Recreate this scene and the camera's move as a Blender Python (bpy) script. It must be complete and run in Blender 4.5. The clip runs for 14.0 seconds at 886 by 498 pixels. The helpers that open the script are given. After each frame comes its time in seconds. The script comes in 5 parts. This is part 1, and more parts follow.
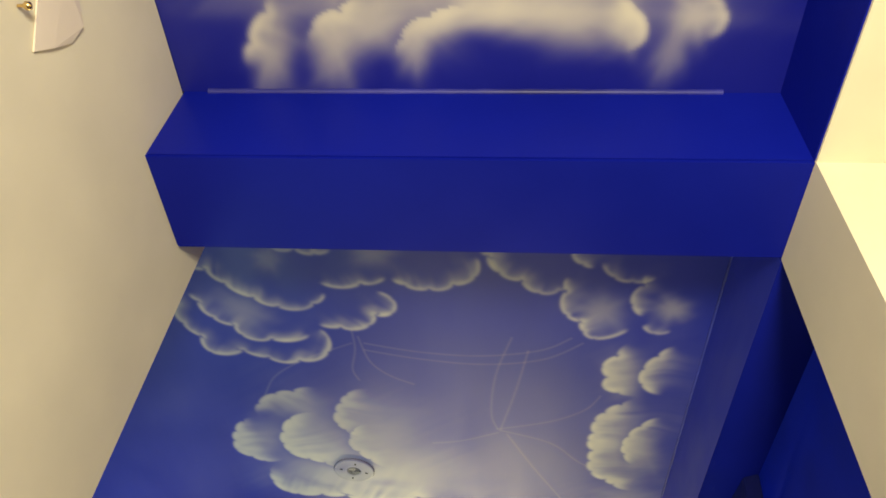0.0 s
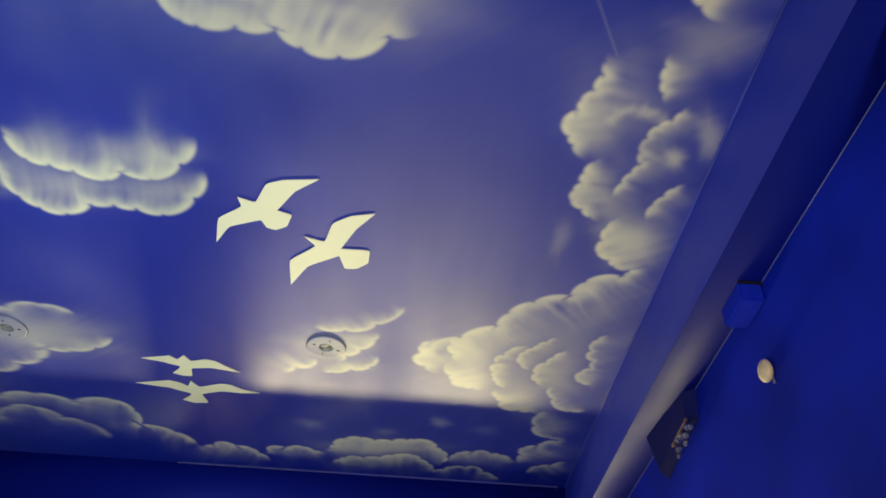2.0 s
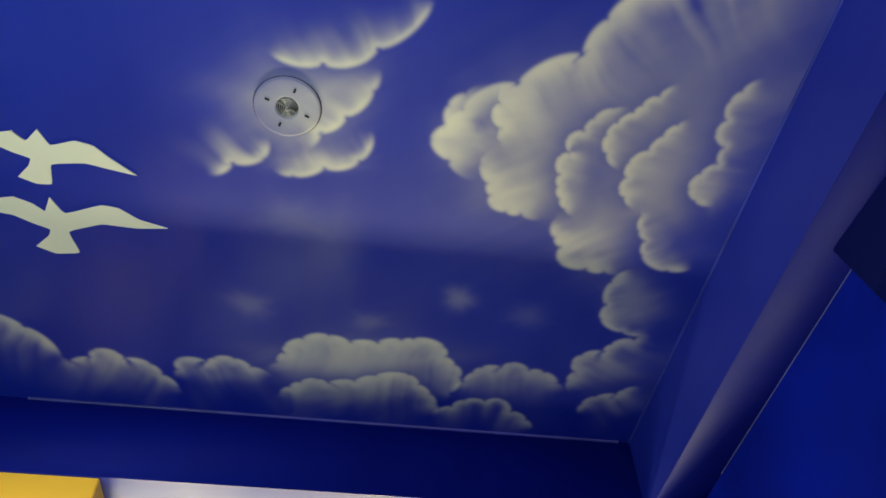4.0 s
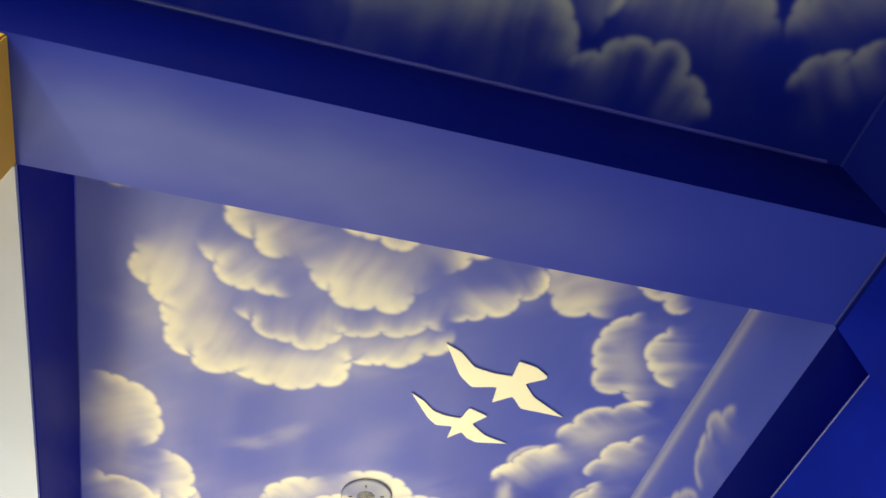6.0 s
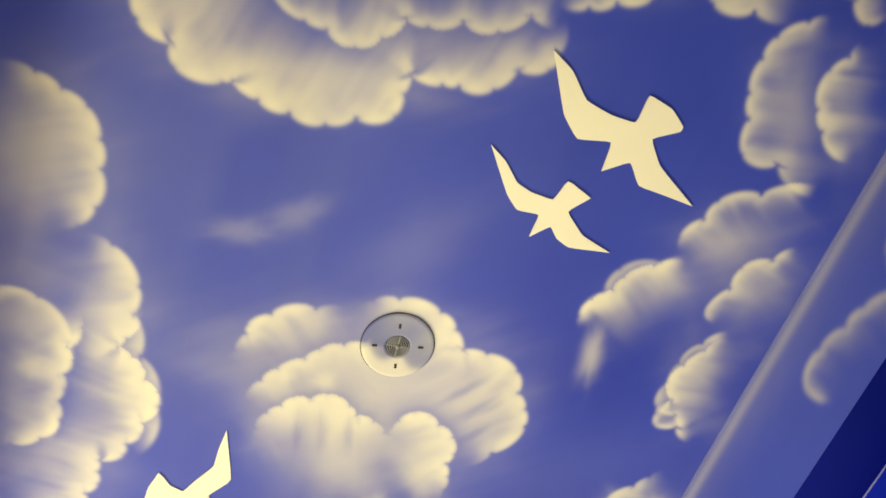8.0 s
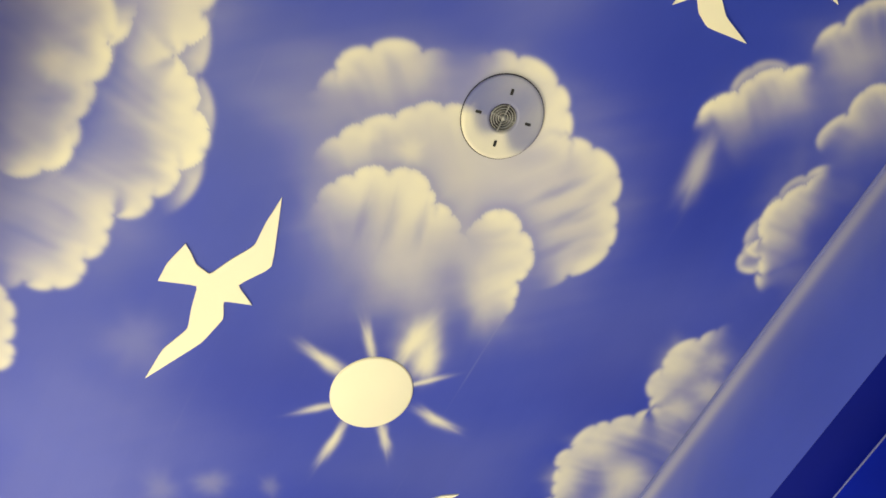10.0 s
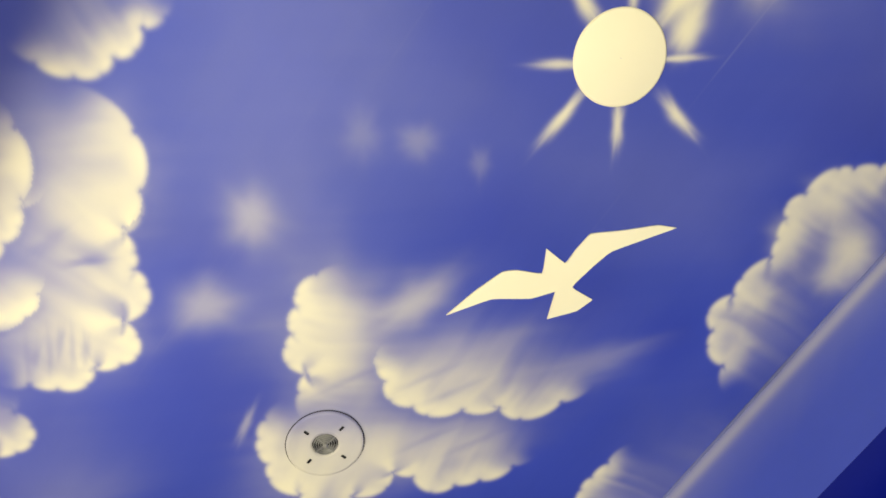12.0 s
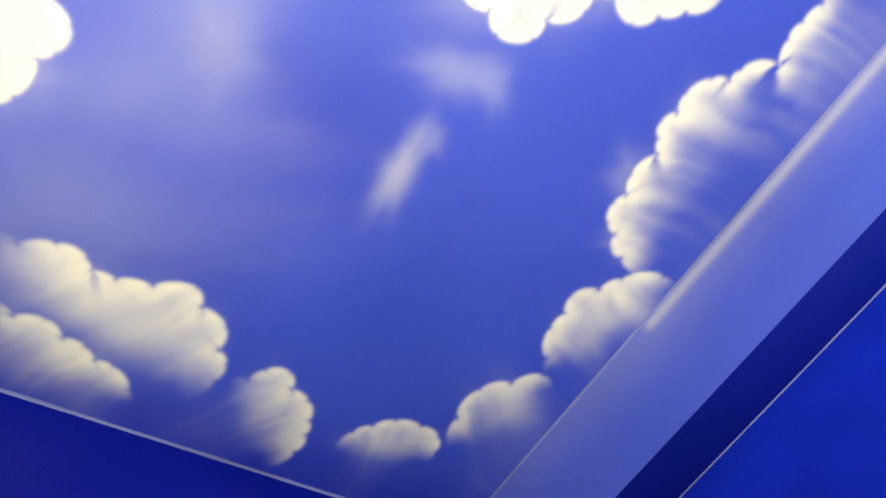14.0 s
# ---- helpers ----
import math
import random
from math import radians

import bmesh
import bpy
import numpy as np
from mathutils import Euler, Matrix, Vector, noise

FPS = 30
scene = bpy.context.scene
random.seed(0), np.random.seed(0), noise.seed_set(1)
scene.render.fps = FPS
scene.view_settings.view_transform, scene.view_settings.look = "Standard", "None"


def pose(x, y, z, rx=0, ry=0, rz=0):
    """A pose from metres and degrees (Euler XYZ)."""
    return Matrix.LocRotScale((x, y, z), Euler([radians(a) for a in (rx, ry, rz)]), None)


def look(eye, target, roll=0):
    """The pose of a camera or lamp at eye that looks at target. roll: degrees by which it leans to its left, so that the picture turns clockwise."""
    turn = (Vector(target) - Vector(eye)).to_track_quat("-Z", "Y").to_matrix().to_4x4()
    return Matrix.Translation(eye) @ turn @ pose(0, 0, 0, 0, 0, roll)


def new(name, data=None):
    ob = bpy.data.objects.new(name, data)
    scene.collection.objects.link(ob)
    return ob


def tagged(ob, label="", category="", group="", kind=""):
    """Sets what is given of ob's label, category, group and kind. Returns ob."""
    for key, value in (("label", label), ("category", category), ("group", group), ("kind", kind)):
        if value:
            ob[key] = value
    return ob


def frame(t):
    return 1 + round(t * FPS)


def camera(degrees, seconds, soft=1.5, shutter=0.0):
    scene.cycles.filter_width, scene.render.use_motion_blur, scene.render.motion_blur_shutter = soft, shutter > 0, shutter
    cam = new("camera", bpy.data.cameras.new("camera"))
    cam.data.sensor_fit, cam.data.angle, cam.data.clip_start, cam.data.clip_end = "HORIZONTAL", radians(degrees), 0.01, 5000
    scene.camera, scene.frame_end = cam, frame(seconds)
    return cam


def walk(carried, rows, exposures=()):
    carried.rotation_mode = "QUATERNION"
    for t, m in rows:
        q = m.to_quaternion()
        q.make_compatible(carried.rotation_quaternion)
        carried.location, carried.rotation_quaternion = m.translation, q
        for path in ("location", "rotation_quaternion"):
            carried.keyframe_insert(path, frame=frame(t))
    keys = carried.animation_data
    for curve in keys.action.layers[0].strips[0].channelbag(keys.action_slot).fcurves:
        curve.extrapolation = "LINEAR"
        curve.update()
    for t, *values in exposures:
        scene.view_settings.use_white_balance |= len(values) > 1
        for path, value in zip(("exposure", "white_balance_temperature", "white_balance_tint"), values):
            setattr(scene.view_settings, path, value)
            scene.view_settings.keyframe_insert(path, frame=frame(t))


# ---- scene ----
cam = camera(60.3, 14.0, soft=1.6)
PATH = [
    (0, (0.442, 0.345, 1.375), (0.288, 1.684, 2.853), 5.90),
    (0.5, (0.394, 0.808, 1.287), (0.285, 2.245, 2.674), 4.81),
    (1, (0.373, 1.310, 1.273), (0.288, 2.810, 2.593), 4.37),
    (1.5, (0.292, 1.843, 1.246), (0.238, 3.377, 2.527), 4.43),
    (2, (0.209, 2.361, 1.271), (0.262, 3.871, 2.581), 2.92),
    (2.2, (0.247, 2.598, 1.309), (0.316, 4.092, 2.638), 2.78),
    (4.3, (-0.025, 4.579, 1.403), (0.197, 5.828, 2.949), -1.52),
    (4.5, (-0.072, 4.729, 1.427), (0.168, 5.982, 2.968), -1.48),
    (5, (-0.127, 5.267, 1.424), (0.144, 6.451, 3.013), -2.12),
    (5.5, (-0.166, 5.731, 1.467), (0.138, 6.890, 3.069), -1.94),
    (6, (-0.163, 6.172, 1.474), (0.166, 7.281, 3.105), -2.46),
    (6.5, (-0.191, 6.598, 1.546), (0.203, 7.665, 3.192), -5.87),
    (7, (-0.195, 7.023, 1.588), (0.213, 7.978, 3.297), -8.23),
    (7.5, (-0.217, 7.347, 1.628), (0.242, 8.189, 3.384), -12.63),
    (7.7, (-0.192, 7.458, 1.614), (0.261, 8.244, 3.397), -13.20),
    (9.8, (-0.445, 8.355, 1.725), (0.315, 8.904, 3.491), -29.04),
    (10, (-0.440, 8.425, 1.725), (0.325, 8.979, 3.487), -27.50),
    (10.5, (-0.463, 8.712, 1.746), (0.346, 9.187, 3.512), -29.81),
    (11, (-0.461, 8.977, 1.725), (0.355, 9.420, 3.496), -29.68),
    (11.5, (-0.402, 9.280, 1.707), (0.354, 9.675, 3.515), -29.38),
    (12, (-0.441, 9.528, 1.744), (0.309, 9.961, 3.547), -25.88),
    (12.5, (-0.447, 9.812, 1.754), (0.225, 10.300, 3.573), -19.44),
    (13, (-0.425, 10.148, 1.755), (0.275, 10.694, 3.547), -18.36),
    (13.5, (-0.330, 10.412, 1.731), (0.431, 10.999, 3.486), -19.80),
    (14, (-0.320, 10.638, 1.721), (0.606, 11.188, 3.407), -26.68),
]
walk(cam, [(t, look(eye, aim, roll)) for t, eye, aim, roll in PATH],
     exposures=[(0, 0.1, 6450, 10), (0.5, 0.24, 6500, 10), (1.0, 0.16, 6500, 10), (2.2, 0.3, 6450, 10), (4.3, 0.3, 6050, 10), (5.0, 0.4, 6250, 10), (6.0, 0.28, 6500, 10), (7.0, 0.16, 6900, 10), (9.8, -0.1, 6600, 10), (11.5, -0.2, 6500, 10), (12.5, -0.08, 6450, 10), (13.3, 0.28, 6300, 10), (14, 0.82, 6100, 10)])

# ---- light ----
world = bpy.data.worlds.new("world")
scene.world = world
world.use_nodes = True
world.node_tree.nodes["Background"].inputs[0].default_value = (0.9, 0.92, 1.0, 1)
world.node_tree.nodes["Background"].inputs[1].default_value = 0.02


def lamp(name, at, power, colour, wide, deep, spread=180):
    """A flat lamp of the given sides; it shines along its own -z."""
    data = bpy.data.lights.new(name, "AREA")
    data.energy, data.color, data.shape = power, colour, "RECTANGLE"
    data.size, data.size_y, data.spread = wide, deep, radians(spread)
    ob = new(name, data)
    ob.matrix_world = at
    return ob


WARM = (0.98, 0.92, 0.60)
GLOW = (1.0, 0.86, 0.44)
# unseen area lamps added to light the passage and hall
lamp("passage_lamp", look((0.8, -0.9, 1.3), (0.75, 1.3, 2.45)), 88, (1.0, 0.90, 0.68), 0.6, 0.6)
lamp("hall_fill_lamp", look((-1.7, 4.2, 0.4), (-1.0, 4.7, 3.3)), 26, (0.78, 1.0, 0.88), 1.2, 1.2, 125)
# extra fill, added to brighten the ochre pier
lamp("pier_fill", look((-2.2, 4.6, 1.7), (-0.95, 6.9, 2.3)), 3.5, WARM, 0.2, 0.2, 36)
# unseen broad lamps added near the gallery's floor
lamp("gallery_lamp", pose(0.1, 9.7, 0.06, 180), 25, WARM, 2.2, 2.5, 98)
lamp("gallery_bay_lamp", look((-2.3, 10.6, 0.4), (-0.3, 10.0, 3.2)), 39, WARM, 1.2, 1.2, 94)
# unseen long lamps added on the end wall, and a low one for sheen
lamp("end_wall_lamp", pose(0.55, 11.9, 1.32, 101, 0, 180), 24, GLOW, 1.2, 0.2, 50)
lamp("end_wall_lamp_bay", pose(-1.6, 11.9, 1.32, 101, 0, 180), 25, GLOW, 0.8, 0.2, 50)
lamp("end_sheen_lamp", pose(-0.7, 11.9, 1.28, 118, 0, 180), 15, (1.0, 0.80, 0.56), 0.9, 0.3, 120)
lamp("low_sheen_lamp", pose(0.3, 8.4, 0.4, 119, 0, 180), 1.5, GLOW, 1.7, 1.2, 36)


# ---- materials ----
def shader(name, colour, rough=0.6, metal=0.0, bump=0.15, scale=60, vary=0.08, gloss=0.5, rolled=0.0):
    """A painted or plain surface: colour that varies softly at two scales, with fine relief."""
    mat = bpy.data.materials.new(name)
    mat.use_nodes = True
    nt = mat.node_tree
    bsdf = nt.nodes["Principled BSDF"]
    bsdf.inputs["Metallic"].default_value = metal
    bsdf.inputs["Specular IOR Level"].default_value = gloss
    at = nt.nodes.new("ShaderNodeTexCoord")
    big, fine = nt.nodes.new("ShaderNodeTexNoise"), nt.nodes.new("ShaderNodeTexNoise")
    big.inputs["Scale"].default_value, big.inputs["Detail"].default_value = 2.2, 4
    fine.inputs["Scale"].default_value, fine.inputs["Detail"].default_value = scale, 3
    for n in (big, fine):
        nt.links.new(at.outputs["Object"], n.inputs["Vector"])
    ramp = nt.nodes.new("ShaderNodeMapRange")
    ramp.inputs["From Min"].default_value, ramp.inputs["From Max"].default_value = 0.3, 0.7
    ramp.inputs["To Min"].default_value, ramp.inputs["To Max"].default_value = 1 - vary, 1 + vary
    nt.links.new(big.outputs["Fac"], ramp.inputs["Value"])
    mul = nt.nodes.new("ShaderNodeVectorMath")
    mul.operation = "SCALE"
    if isinstance(colour, str):
        src = nt.nodes.new("ShaderNodeVertexColor")
        src.layer_name = colour
        nt.links.new(src.outputs["Color"], mul.inputs[0])
    else:
        mul.inputs[0].default_value = colour
    nt.links.new(ramp.outputs["Result"], mul.inputs["Scale"])
    nt.links.new(mul.outputs["Vector"], bsdf.inputs["Base Color"])
    sheen = nt.nodes.new("ShaderNodeMapRange")
    sheen.inputs["From Min"].default_value, sheen.inputs["From Max"].default_value = 0.3, 0.7
    sheen.inputs["To Min"].default_value, sheen.inputs["To Max"].default_value = 0.85 * rough, 1.15 * rough
    nt.links.new(big.outputs["Fac"], sheen.inputs["Value"])
    nt.links.new(sheen.outputs["Result"], bsdf.inputs["Roughness"])
    if rolled:
        # long roller marks, seen in the sheen alone
        way, marks = nt.nodes.new("ShaderNodeMapping"), nt.nodes.new("ShaderNodeTexNoise")
        way.inputs["Scale"].default_value = (7.0, 1.3, 7.0)
        marks.inputs["Scale"].default_value, marks.inputs["Detail"].default_value = 1.0, 5
        nt.links.new(at.outputs["Object"], way.inputs["Vector"])
        nt.links.new(way.outputs["Vector"], marks.inputs["Vector"])
        spread = nt.nodes.new("ShaderNodeMapRange")
        spread.inputs["From Min"].default_value, spread.inputs["From Max"].default_value = 0.3, 0.7
        spread.inputs["To Min"].default_value, spread.inputs["To Max"].default_value = 1 - rolled, 1 + rolled
        nt.links.new(marks.outputs["Fac"], spread.inputs["Value"])
        both = nt.nodes.new("ShaderNodeMath")
        both.operation = "MULTIPLY"
        nt.links.new(spread.outputs["Result"], both.inputs[0])
        nt.links.new(sheen.outputs["Result"], both.inputs[1])
        nt.links.new(both.outputs["Value"], bsdf.inputs["Roughness"])
        dull = nt.nodes.new("ShaderNodeMapRange")
        dull.inputs["From Min"].default_value, dull.inputs["From Max"].default_value = 0.3, 0.7
        dull.inputs["To Min"].default_value, dull.inputs["To Max"].default_value = gloss * (1 + 1.6 * rolled), gloss * (1 - 1.6 * rolled)
        nt.links.new(marks.outputs["Fac"], dull.inputs["Value"])
        nt.links.new(dull.outputs["Result"], bsdf.inputs["Specular IOR Level"])
    rel = nt.nodes.new("ShaderNodeBump")
    rel.inputs["Strength"].default_value, rel.inputs["Distance"].default_value = bump, 0.002
    nt.links.new(fine.outputs["Fac"], rel.inputs["Height"])
    nt.links.new(rel.outputs["Normal"], bsdf.inputs["Normal"])
    return mat


SKY = (0.027, 0.052, 0.435)
HALL_SKY = (0.009, 0.023, 0.35)
NAVY = (0.004, 0.010, 0.30)
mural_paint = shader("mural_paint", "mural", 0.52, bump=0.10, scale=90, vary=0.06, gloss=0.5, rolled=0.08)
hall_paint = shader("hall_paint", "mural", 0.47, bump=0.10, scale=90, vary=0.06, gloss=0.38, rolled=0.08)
beam_paint = shader("beam_paint", "mural", 0.5, bump=0.10, scale=90, vary=0.06, gloss=0.32)
navy_paint = shader("navy_paint", NAVY, 0.45, bump=0.15, scale=80, gloss=0.1)
# navy darkened for the shade on soffit undersides and the beam's face
shaded_navy = shader("shaded_navy", (0.003, 0.008, 0.22), 0.6, bump=0.15, scale=80, gloss=0.06)
wall_blue = shader("wall_blue", (0.006, 0.020, 0.46), 0.6, bump=0.15, scale=80, vary=0.28, gloss=0.06)
lilac_paint = shader("lilac_paint", (0.030, 0.032, 0.26), 0.5, vary=0.5)
cream_paint = shader("cream_paint", (0.78, 0.72, 0.54), 0.6, bump=0.12, scale=70)
white_paint = shader("white_paint", (0.30, 0.36, 0.60), 0.6)
yellow_paint = shader("yellow_paint", (0.88, 0.52, 0.04), 0.5)
bead_paint = shader("bead_paint", (0.15, 0.165, 0.42), 0.65, vary=0.3, gloss=0.2)
blue_bead = shader("blue_bead", (0.03, 0.045, 0.34), 0.6, vary=0.5, gloss=0.2)
card = shader("card", (0.85, 0.80, 0.63), 0.6, bump=0.05, vary=0.03)
plate_metal = shader("plate_metal", (0.28, 0.28, 0.30), 0.35, metal=0.3)
dark_metal = shader("dark_metal", (0.02, 0.02, 0.025), 0.4, metal=0.5)
floor_paint = shader("floor_paint", (0.13, 0.12, 0.11), 0.5)
red_paint = shader("red_paint", (0.62, 0.055, 0.01), 0.4)
brass = shader("brass", (0.72, 0.52, 0.22), 0.25, metal=1.0)
gilt = shader("gilt", (0.62, 0.36, 0.08), 0.35, metal=0.6)
lit_patch = shader("lit_patch", (0.84, 0.74, 0.60), 0.7)
shell = shader("shell", (0.80, 0.62, 0.40), 0.35, vary=0.15)


# ---- mesh helpers ----
def mesh_of(bm, name, mat):
    me = bpy.data.meshes.new(name)
    bm.to_mesh(me)
    bm.free()
    for m in (mat if isinstance(mat, (list, tuple)) else [mat]):
        me.materials.append(m)
    return me


def part(name, bm, mat, parent=None, label=""):
    ob = new(name, mesh_of(bm, name, mat))
    ob.parent = parent
    if label:
        ob["label"] = label
    return ob


def box(x0, x1, y0, y1, z0, z1, bevel=0.0, bm=None):
    bm = bm or bmesh.new()
    made = bmesh.ops.create_cube(bm, size=1, matrix=Matrix.LocRotScale(
        ((x0 + x1) / 2, (y0 + y1) / 2, (z0 + z1) / 2), None, (x1 - x0, y1 - y0, z1 - z0)))
    if bevel:
        edges = list({e for v in made["verts"] for e in v.link_edges})
        bmesh.ops.bevel(bm, geom=edges, offset=bevel, segments=2, affect="EDGES")
    return bm


def structure(name, bm, mat, label):
    return tagged(part(name, bm, mat), label, name.split("_")[0], kind="structure")


# ---- plan ----
TOP = 3.3                      # painted ceiling
LOW = 2.976                    # underside of beams, soffits and side ceilings
FACE, WALL = 1.207, 1.392      # soffit face and the wall below it
B1, B2, END = (1.48, 1.81), (6.885, 7.19), 11.965
LEFT = -0.507                  # passage wall
BAY = -0.828                   # gallery's open side

structure("floor", box(-3.3, 2.9, -1.7, 12.4, -0.12, 0), floor_paint, "plain dark grey floor")
structure("wall_passage", box(LEFT - 0.25, LEFT, -1.5, 1.95, 0, TOP, 0.004), cream_paint, "cream painted passage wall with a square end")
structure("wall_south", box(-3.2, LEFT - 0.254, 1.6, 1.81, 0, TOP), navy_paint, "dark blue painted wall")
structure("wall_west", box(-3.2, -3.0, 1.815, 6.88, 0, TOP), navy_paint, "dark blue painted wall")
structure("wall_east", box(WALL, WALL + 0.2, B1[1] + 0.002, END + 0.2, 0, LOW - 0.012, 0.003), wall_blue, "dark blue painted wall under a boxed soffit")
structure("wall_pilaster", box(FACE + 0.001, WALL - 0.003, B2[0], B2[1], 0, LOW - 0.014, 0.003), wall_blue, "blue painted pilaster under the end of the beam")
structure("wall_pier", box(FACE + 0.003, 2.8, B1[0], B1[1], 0, LOW - 0.002), cream_paint, "cream painted wall pier under the beam")
structure("wall_passage_east", box(2.6, 2.8, -1.5, B1[0] - 0.002, 0, LOW), cream_paint, "cream painted wall")
structure("wall_back", box(-0.75, 2.8, -1.7, -1.502, 0, TOP), cream_paint, "cream painted wall behind the passage")
structure("ceiling_passage_side", box(FACE + 0.004, 2.8, -1.5, B1[0] + 0.03, LOW - 0.006, LOW + 0.1), cream_paint, "low cream ceiling beside the passage")
structure("wall_divider", box(BAY - 0.42, BAY - 0.002, B2[0] + 0.002, B2[1] - 0.002, 0, LOW - 0.002, 0.004), yellow_paint, "ochre yellow painted pier with square edges")
structure("ceiling_bay", box(-3.0, BAY - 0.002, B2[1], END, LOW - 0.014, LOW - 0.002), white_paint, "low white side ceiling of the gallery")
structure("wall_bay", box(-3.2, -3.0, B2[1], END + 0.2, 0, LOW + 0.1), white_paint, "white wall of the gallery's side bay")
structure("wall_north", box(-3.0, WALL, END, END + 0.2, 0, TOP), navy_paint, "blue end wall of the gallery")


# ---- the painted sky ----
WHITE = np.array((0.82, 0.775, 0.60))


def wave(s, seed):
    """Smooth one-dimensional noise, -1 to 1."""
    rng = np.random.default_rng(seed)
    table = rng.uniform(-1, 1, 257)
    k = np.floor(s).astype(int)
    f = s - k
    f = f * f * (3 - 2 * f)
    return table[k % 256] * (1 - f) + table[k % 256 + 1] * f


def clumps(u, v, seed):
    """Smooth noise over a plane, -1 to 1."""
    table = np.random.default_rng(seed).uniform(-1, 1, (64, 64)).astype(np.float32)
    i, j = np.floor(u).astype(int), np.floor(v).astype(int)
    f, g = u - i, v - j
    f, g = f * f * (3 - 2 * f), g * g * (3 - 2 * g)
    i, j, k, l = i % 64, j % 64, (i + 1) % 64, (j + 1) % 64
    return (table[i, j] * (1 - f) + table[k, j] * f) * (1 - g) + (table[i, l] * (1 - f) + table[k, l] * f) * g


def smooth(field, r):
    """The field averaged over a square of 2 r + 1 points, twice."""
    for axis in (0, 1, 0, 1):
        pad = [(0, 0), (0, 0)]
        pad[axis] = (r + 1, r)
        run = np.cumsum(np.pad(field, pad, mode="edge"), axis=axis, dtype=np.float64)
        n = run.shape[axis]
        field = ((np.take(run, range(2 * r + 1, n), axis) - np.take(run, range(n - 2 * r - 1), axis)) / (2 * r + 1)).astype(np.float32)
    return field


class Canvas:
    """A rectangle of plaster that carries airbrushed paint, one colour for each point of a fine grid."""

    def __init__(self, us, vs, base):
        self.us, self.vs = us.astype(np.float32), vs.astype(np.float32)
        self.colour = np.tile(np.array(base, np.float32), (len(vs), len(us), 1))
        self.seed, self.base = 0, np.array(base, np.float32)

    def window(self, u0, u1, v0, v1):
        a, b = np.searchsorted(self.us, (u0, u1))
        c, d = np.searchsorted(self.vs, (v0, v1))
        return slice(c, d), slice(a, b)

    def lay(self, rows, cols, alpha, tone):
        spot = self.colour[rows, cols]
        spot += alpha[..., None] * (np.array(tone, np.float32) - spot)

    def puff(self, centre, across, along, alpha, tone=WHITE):
        """A soft blown cloud of paint, an ellipse with the given half axes."""
        self.seed += 1
        (cx, cy), m = centre, np.linalg.inv(np.array((across, along)).T + 1e-6 * np.eye(2))
        reach = 2.2 * (np.hypot(*across) + np.hypot(*along))
        rows, cols = self.window(cx - reach, cx + reach, cy - reach, cy + reach)
        u, v = np.meshgrid(self.us[cols] - cx, self.vs[rows] - cy)
        if not u.size:
            return
        a, b = m[0, 0] * u + m[0, 1] * v, m[1, 0] * u + m[1, 1] * v
        turn = np.arctan2(a, b) + self.seed
        ragged = 1 + 0.13 * np.sin(3 * turn) + 0.11 * np.sin(5 * turn + self.seed * 1.7) + 0.08 * np.sin(8 * turn) + 0.12 * wave(u * 23 + v * 31 + 60, self.seed + 7)
        self.lay(rows, cols, alpha * np.exp(-((a * a + b * b) * ragged) ** 1.15), tone)

    def rim(self, cusps, depth, alpha, bulge=0.19, shade=0.5, tone=WHITE):
        """A scalloped edge of cloud: rounded lobes between the cusps, sprayed full at the edge and blown out inwards in soft folds."""
        self.seed += 1
        rng = np.random.default_rng(self.seed + 500)
        m, pts, crown, puffed = 16, [], [], []
        # long lobes break into smaller ones along their own arc
        fine = [cusps[0]]
        for a, b in zip(cusps[:-1], cusps[1:]):
            a, b = np.array(a), np.array(b)
            d = b - a
            k = int(np.hypot(*d) / 0.125)
            for j in range(1, k):
                t = (j + rng.uniform(-0.16, 0.16)) / k
                fine.append(tuple(a + d * t + np.array((d[1], -d[0])) * 0.20 * (1 - (2 * t - 1) ** 2)))
            fine.append(tuple(b))
        cusps = fine
        for a, b in zip(cusps[:-1], cusps[1:]):
            a, b = np.array(a), np.array(b)
            d = b - a
            out = np.array((d[1], -d[0]))
            s = np.linspace(0, 1, m + 1)[:-1, None]
            crown.append(np.sin(math.pi * s[:, 0]) ** 0.8)
            puffed.append(np.full(m, rng.uniform(0.75, 1.25)))
            pts.append(a + d * s + out * bulge * rng.uniform(0.85, 1.2) * (1 - (2 * s - 1) ** 2) ** 0.62)
        pts.append(np.array(cusps[-1])[None])
        crown, puffed = np.r_[np.concatenate(crown), 0], np.r_[np.concatenate(puffed), 1]
        puffed = np.convolve(np.pad(puffed, m // 2, mode="edge"), np.ones(m + 1) / (m + 1), "valid")
        pts = np.concatenate(pts)
        leg = np.diff(pts, axis=0)
        leg /= np.linalg.norm(leg, axis=1, keepdims=True) + 1e-9
        run = np.r_[leg[:1], leg[:-1] + leg[1:], leg[-1:]]
        chord = np.diff(np.array(cusps), axis=0)
        chord /= np.linalg.norm(chord, axis=1, keepdims=True) + 1e-9
        run[:-1] += 0.7 * np.repeat(chord, m, axis=0)
        run[::m] = np.r_[chord[:1], chord[:-1] + chord[1:], chord[-1:]]
        nor = np.stack((run[:, 1], -run[:, 0]), -1)
        nor /= np.linalg.norm(nor, axis=1, keepdims=True) + 1e-9
        length = np.r_[0, np.cumsum(np.linalg.norm(np.diff(pts, axis=0), axis=1))]
        tail = np.clip(np.minimum(length, length[-1] - length) / (1.3 * depth), 0, 1)
        tail = tail * tail * (3 - 2 * tail)
